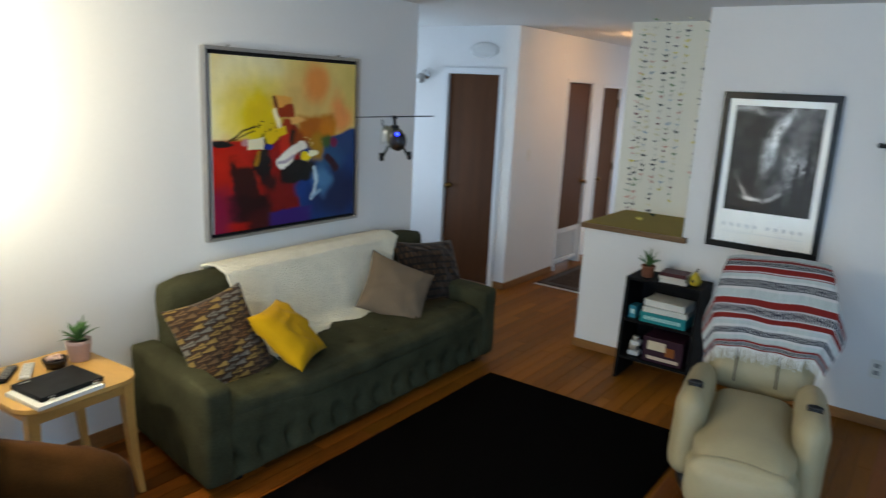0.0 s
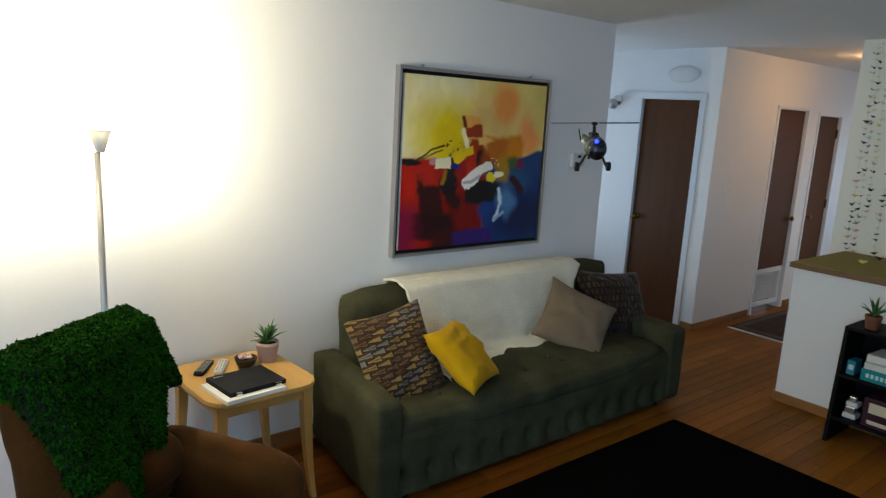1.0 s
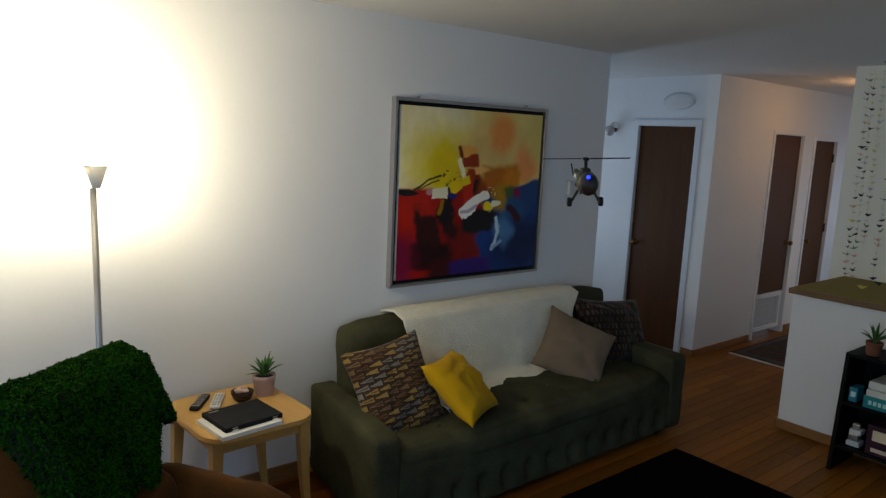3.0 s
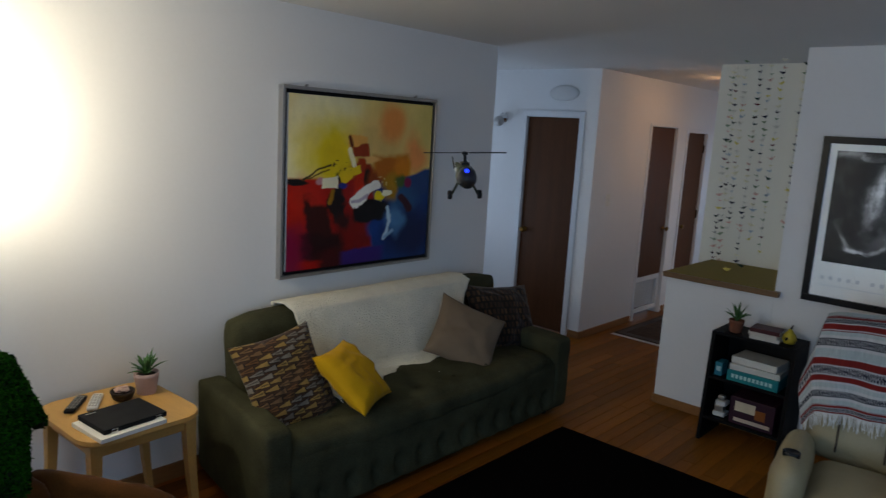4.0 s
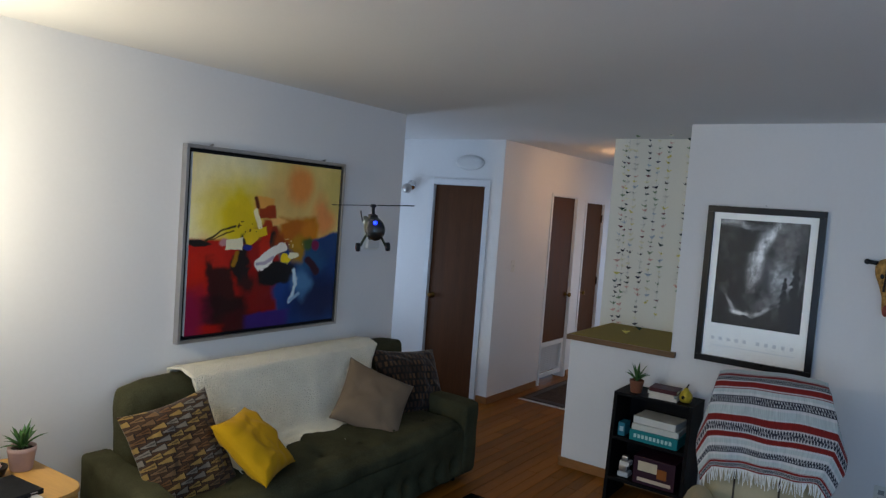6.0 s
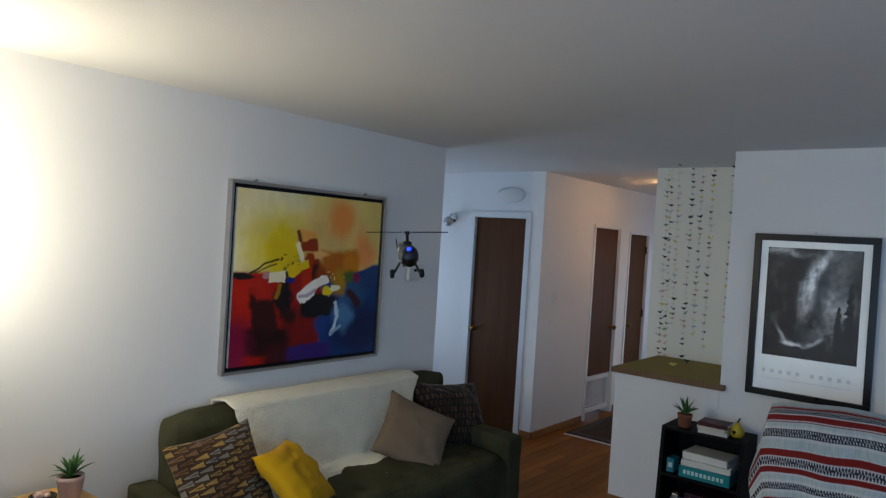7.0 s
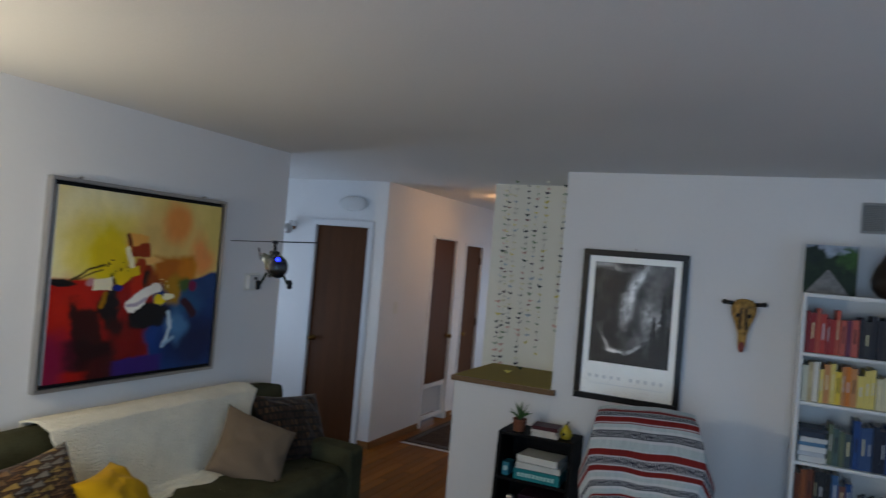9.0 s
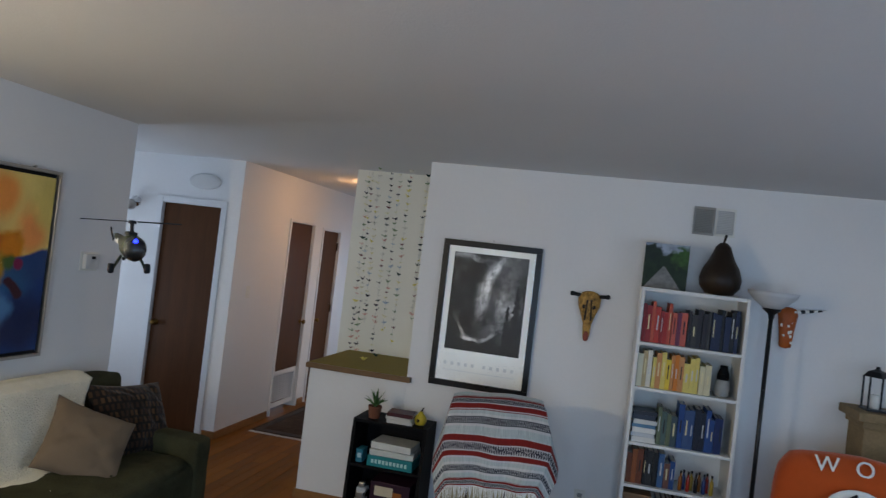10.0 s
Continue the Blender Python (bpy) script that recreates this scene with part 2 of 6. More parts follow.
def soft_box(sx, sy, sz, r, n=7, bulge=0.0, wrinkle=0.0, seed=0.0, m=None):
    """A box with round edges, cushion bulge and slight wrinkles, about its middle."""
    bm = bmesh.new()
    bmesh.ops.create_cube(bm, size=2.0)
    bmesh.ops.subdivide_edges(bm, edges=bm.edges[:], cuts=n, use_grid_fill=True)
    h = Vector((sx / 2, sy / 2, sz / 2))
    r = min(r, *h)
    for v in bm.verts:
        u = v.co.copy()
        p = Vector((u.x * h.x, u.y * h.y, u.z * h.z))
        q = Vector([max(-(h[i] - r), min(h[i] - r, p[i])) for i in range(3)])
        d = p - q
        if d.length > 1e-6:
            p = q + d.normalized() * r
        if bulge:
            g = Vector([(1 - u[(i + 1) % 3] ** 2) * (1 - u[(i + 2) % 3] ** 2) * u[i] * abs(u[i]) for i in range(3)])
            p += g * bulge
        if wrinkle:
            p += wrinkle * noise.noise_vector(p * 9 + Vector((seed, seed * 2, 0)))
        v.co = p
    if m is not None:
        bmesh.ops.transform(bm, matrix=m, verts=bm.verts)
    return bm


def lathe(profile, n=24, cap=True):
    """Turned shape round z from (radius, height) pairs."""
    bm = bmesh.new()
    rings = []
    for r, z in profile:
        rings.append([bm.verts.new((r * math.cos(2 * math.pi * k / n), r * math.sin(2 * math.pi * k / n), z)) for k in range(n)])
    for a, b in zip(rings, rings[1:]):
        for k in range(n):
            bm.faces.new((a[k], a[(k + 1) % n], b[(k + 1) % n], b[k]))
    if cap:
        bm.faces.new(rings[0][::-1])
        bm.faces.new(rings[-1])
    return bm


def rod(bm, a, b, r, n=10, r2=None):
    a, b = Vector(a), Vector(b)
    d = b - a
    m = Matrix.Translation((a + b) / 2) @ d.to_track_quat("Z", "Y").to_matrix().to_4x4()
    bmesh.ops.create_cone(bm, cap_ends=True, segments=n, radius1=r, radius2=r if r2 is None else r2, depth=d.length, matrix=m)
    return bm


def ball(bm, c, r, s=(1, 1, 1), n=14):
    m = Matrix.Translation(c) @ Matrix.Diagonal((*s, 1))
    bmesh.ops.create_uvsphere(bm, u_segments=n, v_segments=max(6, n // 2), radius=r, matrix=m)
    return bm


def sheet(fn, nu, nv):
    """A surface from fn(u, v), u and v from 0 to 1."""
    bm = bmesh.new()
    vs = [[bm.verts.new(fn(i / nu, j / nv)) for i in range(nu + 1)] for j in range(nv + 1)]
    for j in range(nv):
        for i in range(nu):
            bm.faces.new((vs[j][i], vs[j][i + 1], vs[j + 1][i + 1], vs[j + 1][i]))
    return bm


def thicken(ob, t):
    md = ob.modifiers.new("thickness", "SOLIDIFY")
    md.thickness, md.offset = t, 0
    return ob


def pillow_bm(w, h, d, seed=0.0, m=None, n=18):
    bm = bmesh.new()
    for side in (1, -1):
        vs = []
        for j in range(n + 1):
            row = []
            for i in range(n + 1):
                u, v = 2 * i / n - 1, 2 * j / n - 1
                pinch = 1 - 0.09 * (1 - (abs(u) ** 2)) * abs(v) ** 3
                pinch2 = 1 - 0.09 * (1 - (abs(v) ** 2)) * abs(u) ** 3
                t = ((1 - abs(u) ** 2.6) * (1 - abs(v) ** 2.6)) ** 0.55
                p = Vector((u * w / 2 * pinch2, v * h / 2 * pinch, side * d / 2 * t))
                p += 0.020 * t * noise.noise_vector(Vector((u * 2.2 + seed, v * 2.2 - seed, side))) + 0.007 * t * noise.noise_vector(Vector((u * 6 + seed, v * 6 - seed, side)))
                p.z += side * 0.006 * t * math.sin(9 * (u * math.cos(seed) + v * math.sin(seed)) + 5 * noise.noise(Vector((u * 2, v * 2, seed)))) * (0.3 + u * u)
                row.append(bm.verts.new(p))
            vs.append(row)
        for j in range(n):
            for i in range(n):
                q = (vs[j][i], vs[j][i + 1], vs[j + 1][i + 1], vs[j + 1][i])
                bm.faces.new(q if side > 0 else q[::-1])
    bmesh.ops.remove_doubles(bm, verts=bm.verts, dist=0.0006)
    if m is not None:
        bmesh.ops.transform(bm, matrix=m, verts=bm.verts)
    return bm


_rng = np.random.RandomState(4)
_lat = _rng.rand(64, 64)


def vnoise(x, y):
    xi, yi = np.floor(x).astype(int), np.floor(y).astype(int)
    fx, fy = x - xi, y - yi
    fx, fy = fx * fx * (3 - 2 * fx), fy * fy * (3 - 2 * fy)
    a, b = _lat[xi % 64, yi % 64], _lat[(xi + 1) % 64, yi % 64]
    c, d = _lat[xi % 64, (yi + 1) % 64], _lat[(xi + 1) % 64, (yi + 1) % 64]
    return (a * (1 - fx) + b * fx) * (1 - fy) + (c * (1 - fx) + d * fx) * fy


def fbm(x, y, o=4):
    s, a, t = 0, 0.5, 0
    for k in range(o):
        s = s + a * vnoise(x * 2 ** k + 7 * k, y * 2 ** k + 3 * k)
        t += a
        a *= 0.5
    return s / t


def paint_mesh(me, colors):
    at = me.color_attributes.new("paint", "FLOAT_COLOR", "POINT")
    at.data.foreach_set("color", np.concatenate([colors, np.ones((len(colors), 1))], 1).astype(np.float32).ravel())


def picture(name, w, h, nu, nv, fn, material, parent):
    """A flat printed or painted sheet in the x-z plane, facing -y; fn(u, v) gives its colours."""
    u, v = np.meshgrid(np.linspace(0, 1, nu + 1), np.linspace(0, 1, nv + 1))
    u, v = u.ravel(), v.ravel()
    co = np.stack([(u - 0.5) * w, np.zeros_like(u), (v - 0.5) * h], 1)
    i = np.arange(nv)[:, None] * (nu + 1) + np.arange(nu)[None]
    f = np.stack([i, i + 1, i + nu + 2, i + nu + 1], -1).reshape(-1, 4)
    me = bpy.data.meshes.new(name)
    me.from_pydata(co.tolist(), [], f.tolist())
    paint_mesh(me, np.clip(fn(u, v), 0, 1))
    me.materials.append(material)
    ob = new(name, me)
    ob.parent = parent
    return ob


def blob(col, u, v, c, rad, color, rot=0.0, soft=0.3, wob=0.0, square=False, amount=1.0):
    """Lay one dab of colour on a picture."""
    if wob:
        u = u + wob * (fbm(u * 8 + c[0] * 9, v * 8, 4) - 0.5)
        v = v + wob * (fbm(u * 8 + 20, v * 8 + c[1] * 9, 4) - 0.5)
    a = radians(rot)
    dx, dy = u - c[0], v - c[1]
    x, y = (dx * math.cos(a) + dy * math.sin(a)) / rad[0], (-dx * math.sin(a) + dy * math.cos(a)) / rad[1]
    d = np.maximum(np.abs(x), np.abs(y)) if square else np.sqrt(x * x + y * y)
    k = np.clip((1 + soft / 2 - d) / max(soft, 1e-3), 0, 1)
    k = (k * k * (3 - 2 * k) * amount)[:, None]
    return col * (1 - k) + np.array(lin(color))[None] * k

# ---- the room's shell ----
H = 2.44


def structure(name, bm, material, label, category):
    return tagged(part(name, bm, material), label, category, kind="structure")


structure("wall_north", boxes([(-6.3, -0.60, 0, 0.12, 0, H)]), WALL, "white painted wall behind the sofa", "wall")
structure("wall_west", boxes([(-6.42, -6.3, -5.72, 0.12, 0, 0.12), (-6.42, -6.3, -5.72, 0.12, 2.0, H), (-6.42, -6.3, -5.72, -4.4, 0.12, 2.0), (-6.42, -6.3, -2.0, 0.12, 0.12, 2.0)]), WALL, "white painted wall with a wide window", "wall")
structure("wall_south", boxes([(-6.3, 0.12, -5.72, -5.6, 0, 0.85), (-6.3, 0.12, -5.72, -5.6, 2.05, H), (-6.3, -4.1, -5.72, -5.6, 0.85, 2.05), (-1.7, 0.12, -5.72, -5.6, 0.85, 2.05)]), WALL, "white painted wall with a wide window", "wall")
structure("wall_east", boxes([(0, 0.12, -5.6, -1.87, 0, H)]), WALL, "white painted wall with poster and masks", "wall")
structure("wall_niche_side", boxes([(0.12, 0.79, -2.01, -1.87, 0, H)]), WALL, "white side wall of the niche", "wall")
structure("wall_niche_back", boxes([(0.79, 0.91, -2.01, -1.05, 0, H)]), CREAMWALL, "cream back wall of the niche", "wall")
structure("wall_hall_south", boxes([(0.91, 3.1, -1.17, -1.05, 0, H), (3.1, 3.7, -1.17, -1.05, 2.0, H), (3.65, 3.7, -1.17, -1.05, 0, 2.0)]), WALL, "white hall wall", "wall")
structure("wall_hall_end", boxes([(3.7, 3.82, -1.17, 0.15, 0, H)]), WALL, "white end wall of the hall", "wall")
structure("wall_hall_north", boxes([(1.02, 1.93, 0.03, 0.15, 0, H), (1.93, 2.54, 0.03, 0.15, 2.0, H), (2.54, 2.79, 0.03, 0.15, 0, H), (2.79, 3.32, 0.03, 0.15, 1.97, H), (3.32, 3.7, 0.03, 0.15, 0, H)]), WALL, "white hall wall with two brown doors", "wall")
structure("wall_closet", boxes([(0.9, 1.02, 0.03, 0.2, 0, H), (0.9, 1.02, 0.2, 0.79, 2.02, H), (0.9, 1.02, 0.79, 2.2, 0, H)]), WALL, "white wall with a brown closet door", "wall")
structure("wall_entry_west", boxes([(-0.72, -0.60, 0.12, 2.2, 0, H)]), WALL, "white wall of the entry", "wall")
structure("wall_entry_north", boxes([(-0.72, -0.25, 2.2, 2.32, 0, H), (0.35, 1.02, 2.2, 2.32, 0, H), (-0.25, 0.35, 2.2, 2.32, 0, 0.3), (-0.25, 0.35, 2.2, 2.32, 2.0, H)]), WALL, "white entry wall with a narrow window", "wall")
structure("half_wall", boxes([(0, 0.79, -1.87, -1.16, 0, 0.925)], 0.004), WALL, "white painted half wall under a wooden cap", "half wall")
structure("ceiling", boxes([(-6.42, 3.82, -5.72, 2.32, H, H + 0.12)]), CEIL, "off-white textured ceiling", "ceiling")
floor = structure("floor", boxes([(-6.42, 3.82, -5.72, 2.32, -0.12, -0.012)]), SUBFLOOR, "honey brown oak strip floor", "floor")


def window(name, x0, x1, y0, y1, z0, z1, axis, bars):
    w = tagged(new(name), "white framed window with clear panes", "window", kind="structure")
    t = 0.05
    if axis == "x":
        rows = [(x0, x1, y0, y0 + t, z0, z1), (x0, x1, y1 - t, y1, z0, z1), (x0, x1, y0 + t, y1 - t, z0, z0 + t), (x0, x1, y0 + t, y1 - t, z1 - t, z1)]
        edges = [y0 + t + (y1 - y0 - 2 * t) * k / bars for k in range(bars + 1)]
    else:
        rows = [(x0, x0 + t, y0, y1, z0, z1), (x1 - t, x1, y0, y1, z0, z1), (x0 + t, x1 - t, y0, y1, z0, z0 + t), (x0 + t, x1 - t, y0, y1, z1 - t, z1)]
        edges = [x0 + t + (x1 - x0 - 2 * t) * k / bars for k in range(bars + 1)]
    part("window_frame", boxes(rows), TRIM, w)
    for a, b in zip(edges, edges[1:]):
        if axis == "x":
            p = part("pane", boxes([((x0 + x1) / 2 - 0.003, (x0 + x1) / 2 + 0.003, a + 0.012, b - 0.012, z0 + t, z1 - t)]), PANE, w)
        else:
            p = part("pane", boxes([(a + 0.012, b - 0.012, (y0 + y1) / 2 - 0.003, (y0 + y1) / 2 + 0.003, z0 + t, z1 - t)]), PANE, w)
        p.visible_shadow = False
    return w


window("window_1", -6.40, -6.33, -4.4, -2.0, 0.12, 2.0, "x", 2)
window("window_2", -4.1, -1.7, -5.70, -5.63, 0.85, 2.05, "y", 3)
window("window_3", -0.25, 0.35, 2.23, 2.30, 0.3, 2.0, "y", 1)


def base(name, rows):
    structure(name, boxes(rows, 0.003), OAKBASE, "brown oak baseboard", "baseboard")


base("baseboard_1", [(-6.3, -0.60, -0.014, -0.001, 0.001, 0.085)])
base("baseboard_2", [(-0.599, -0.586, -0.014, 2.2, 0.001, 0.07)])
base("baseboard_3", [(-0.014, -0.001, -5.6, -1.16, 0.001, 0.065)])
base("baseboard_4", [(-0.014, 0.79, -1.159, -1.146, 0.001, 0.065)])
base("baseboard_5", [(0.886, 0.899, 0.016, 0.14, 0.001, 0.065)])
base("baseboard_6", [(0.886, 0.899, 0.86, 2.2, 0.001, 0.065)])
base("baseboard_7", [(0.886, 1.87, 0.016, 0.029, 0.001, 0.065), (2.6, 2.73, 0.016, 0.029, 0.001, 0.065), (3.38, 3.7, 0.016, 0.029, 0.001, 0.065)])
base("baseboard_8", [(0.776, 3.1, -1.049, -1.036, 0.001, 0.065)])

# wooden cap with a mat on the half wall
cap = thing("wooden_ledge", "brown wooden ledge board on the half wall", "ledge", (0.38, -1.53, 0.925))
part("board", boxes([(-0.379, 0.409, -0.339, 0.385, 0.0, 0.035), (-0.425, -0.3795, -0.375, 0.385, 0.0, 0.035)], 0.003), CAPWOOD, cap)
matob = thing("shelf_mat", "mustard brown mat lying on the half wall cap", "mat", (0.38, -1.53, 0.96))
part("mat", boxes([(-0.395, 0.405, -0.338, 0.372, 0.0, 0.004)], 0.001), MUSTARD, matob)


# ---- doors ----
def door(name, hinge, rot, w, h, knob_side, grille=False, c=0.055):
    """A flush door in the local x-z plane; its face looks to -y; x runs from 0 to w."""
    d = tagged(new(name), "flush brown veneer door in white casing" if not grille else "brown door panel above a white louvred grille", "door", kind="structure")
    d.matrix_world = pose(*hinge, 0, 0, rot)
    z0 = 0.44 if grille else 0.008
    part("leaf", boxes([(0.004, w - 0.004, 0.02, 0.055, z0, h - 0.004)], 0.002), DOORWOOD, d)
    part("casing", boxes([(-c, 0, -0.014, 0.0, 0, h + c), (w, w + c, -0.014, 0.0, 0, h + c), (0, w, -0.014, 0.0, h, h + c)], 0.003), TRIM, d, "white painted casing")
    part("jamb", boxes([(-0.004, 0.003, 0.001, 0.11, 0, h), (w - 0.003, w + 0.004, 0.001, 0.11, 0, h), (0.003, w - 0.003, 0.001, 0.11, h - 0.003, h + 0.004)]), TRIM, d)
    kx = 0.055 if knob_side < 0 else w - 0.055
    bm = lathe([(0.012, 0), (0.026, 0.004), (0.026, 0.008), (0.010, 0.012), (0.010, 0.03), (0.020, 0.036), (0.026, 0.048), (0.022, 0.06), (0.008, 0.066)], 16)
    bmesh.ops.transform(bm, matrix=pose(kx, 0.02, 0.93, 90, 0, 0), verts=bm.verts)
    part("knob", bm, BRASS, d, "brass door knob", True)
    hx = w - 0.006 if knob_side < 0 else 0.006
    for z in (0.25, 1.0, h - 0.22):
        if z > z0:
            part("hinge", boxes([(hx - 0.011, hx + 0.011, 0.006, 0.022, z, z + 0.09)], 0.003), DARKBROWN, d)
    if grille:
        g = part("grille", boxes([(0.004, w - 0.004, 0.02, 0.04, 0.06, 0.10), (0.004, w - 0.004, 0.02, 0.04, 0.39, 0.435), (0.004, 0.05, 0.02, 0.04, 0.10, 0.39), (w - 0.05, w - 0.004, 0.02, 0.04, 0.10, 0.39), (0.05, w - 0.05, 0.06, 0.065, 0.1, 0.39)]), TRIM, d, "white metal louvre grille")
        for k in range(13):
            z = 0.108 + k * 0.0215
            sl = bmesh.new()
            box(sl, 0.05, w - 0.05, -0.001, 0.001, -0.011, 0.011, m=pose(0, 0.034, z + 0.01, 38, 0, 0))
            part("slat", sl, TRIM, g)
    return d


door("door_1", (0.9, 0.79, 0), -90, 0.58, 2.01, -1)
door("door_2", (1.94, 0.03, 0), 0, 0.59, 1.99, 1, True, 0.03)
door("door_3", (2.80, 0.03, 0), 0, 0.51, 1.96, -1, False, 0.03)

# ---- wall fittings ----
th = thing("thermostat", "pale grey wall thermostat", "thermostat", (-0.905, -0.001, 1.517))
part("plate", boxes([(-0.075, 0.075, -0.006, 0, -0.058, 0.058)], 0.003), WHITEPLASTIC, th)
part("body", boxes([(-0.06, 0.06, -0.032, -0.006, -0.046, 0.046)], 0.006), FROST, th, "pale grey thermostat body")
part("display", boxes([(-0.012, 0.02, -0.034, -0.031, 0.016, 0.034)]), BLACK, th, "small dark display")
sw = thing("light_switch", "white toggle switch plate on the hall wall", "switch", (1.2, 0.029, 1.28))
part("plate", boxes([(-0.035, 0.035, -0.006, 0, -0.057, 0.057)], 0.003), WHITEPLASTIC, sw)
part("toggle", boxes([(-0.005, 0.005, -0.018, -0.006, -0.008, 0.012)], 0.001), WHITEPLASTIC, sw)
out = thing("wall_outlet", "white wall socket near the floor", "socket", (-0.001, -3.10, 0.36))
part("plate", boxes([(-0.006, 0, -0.035, 0.035, -0.057, 0.057)], 0.003), WHITEPLASTIC, out)
for z in (-0.022, 0.022):
    part("receptacle", boxes([(-0.009, -0.006, -0.015, 0.015, z - 0.013, z + 0.013)], 0.002), GREYPLASTIC, out)
gl = thing("wall_sensor", "small silvery glass globe fixture on the entry wall", "wall lamp", (0.899, 1.07, 1.955))
bm = lathe([(0.05, 0), (0.05, 0.012), (0.02, 0.02), (0.02, 0.05)], 18)
bmesh.ops.transform(bm, matrix=pose(0, 0, 0.03, 0, -90, 0), verts=bm.verts)
part("bracket", bm, CHROME, gl, "", True)
part("globe", ball(bmesh.new(), (-0.075, 0, -0.005), 0.05, n=18), SILVER, gl, "silvery globe", True)
ch = thing("door_chime", "oval white cover above the closet door", "door chime", (0.899, 0.40, 2.225))
bm = lathe([(0.16, 0), (0.155, 0.008), (0.12, 0.013), (0.05, 0.015)], 32)
bmesh.ops.transform(bm, matrix=Matrix.Diagonal((1, 1, 0.45, 1)) @ pose(0, 0, 0, 0, -90, 0), verts=bm.verts)
part("cover", bm, CEIL, ch, "", True)

vent = thing("wall_vent", "two-part grey metal wall vent", "vent", (-0.001, -3.728, 2.215))
for y0, y1, mt in ((-0.002, 0.125, GREYPLASTIC), (-0.125, -0.006, WHITEPLASTIC)):
    fr = part("frame", boxes([(-0.012, 0, y0, y1, 0.075, 0.088), (-0.012, 0, y0, y1, -0.088, -0.075), (-0.012, 0, y0, y0 + 0.01, -0.075, 0.075), (-0.012, 0, y1 - 0.01, y1, -0.075, 0.075), (-0.003, 0, y0 + 0.01, y1 - 0.01, -0.075, 0.075)]), mt, vent)
    for k in range(14):
        z = -0.068 + k * 0.0105
        sl = bmesh.new()
        box(sl, -0.0008, 0.0008, y0 + 0.01, y1 - 0.01, -0.006, 0.006, m=pose(-0.006, 0, z, 0, 40, 0))
        part("slat", sl, GREYPLASTIC if mt is GREYPLASTIC else FROST, fr)

hl = thing("ceiling_lamp", "warm glowing round hall ceiling lamp", "ceiling lamp", (1.9, -0.80, H))
part("ring", lathe([(0.11, -0.03), (0.12, -0.02), (0.12, 0.0)], 28), BRASS, hl, "", True)
gb = part("globe", lathe([(0.005, -0.16), (0.06, -0.15), (0.10, -0.11), (0.115, -0.06), (0.108, -0.03)], 28, cap=False), HALLGLOW, hl, "lit frosted globe", True)

# ---- the abstract painting ----
CANVAS = attr_mat("oil_paint", 0.42, 0.35, 90, coat=0.15)


def stroke(col, u, v, pts, width, color, soft=0.5, wob=0.02, amount=1.0):
    """A brush line through pts."""
    u = u + wob * (fbm(u * 14 + 3, v * 14, 3) - 0.5)
    v = v + wob * (fbm(u * 14, v * 14 + 8, 3) - 0.5)
    d = np.full(len(u), 9.0)
    for (x0, y0), (x1, y1) in zip(pts, pts[1:]):
        l2 = (x1 - x0) ** 2 + (y1 - y0) ** 2
        t = np.clip(((u - x0) * (x1 - x0) + (v - y0) * (y1 - y0)) / l2, 0, 1)
        d = np.minimum(d, np.hypot(u - x0 - t * (x1 - x0), v - y0 - t * (y1 - y0)))
    k = (np.clip((width * (1 + soft / 2) - d) / (width * soft), 0, 1) * amount)[:, None]
    return col * (1 - k) + np.array(lin(color))[None] * k


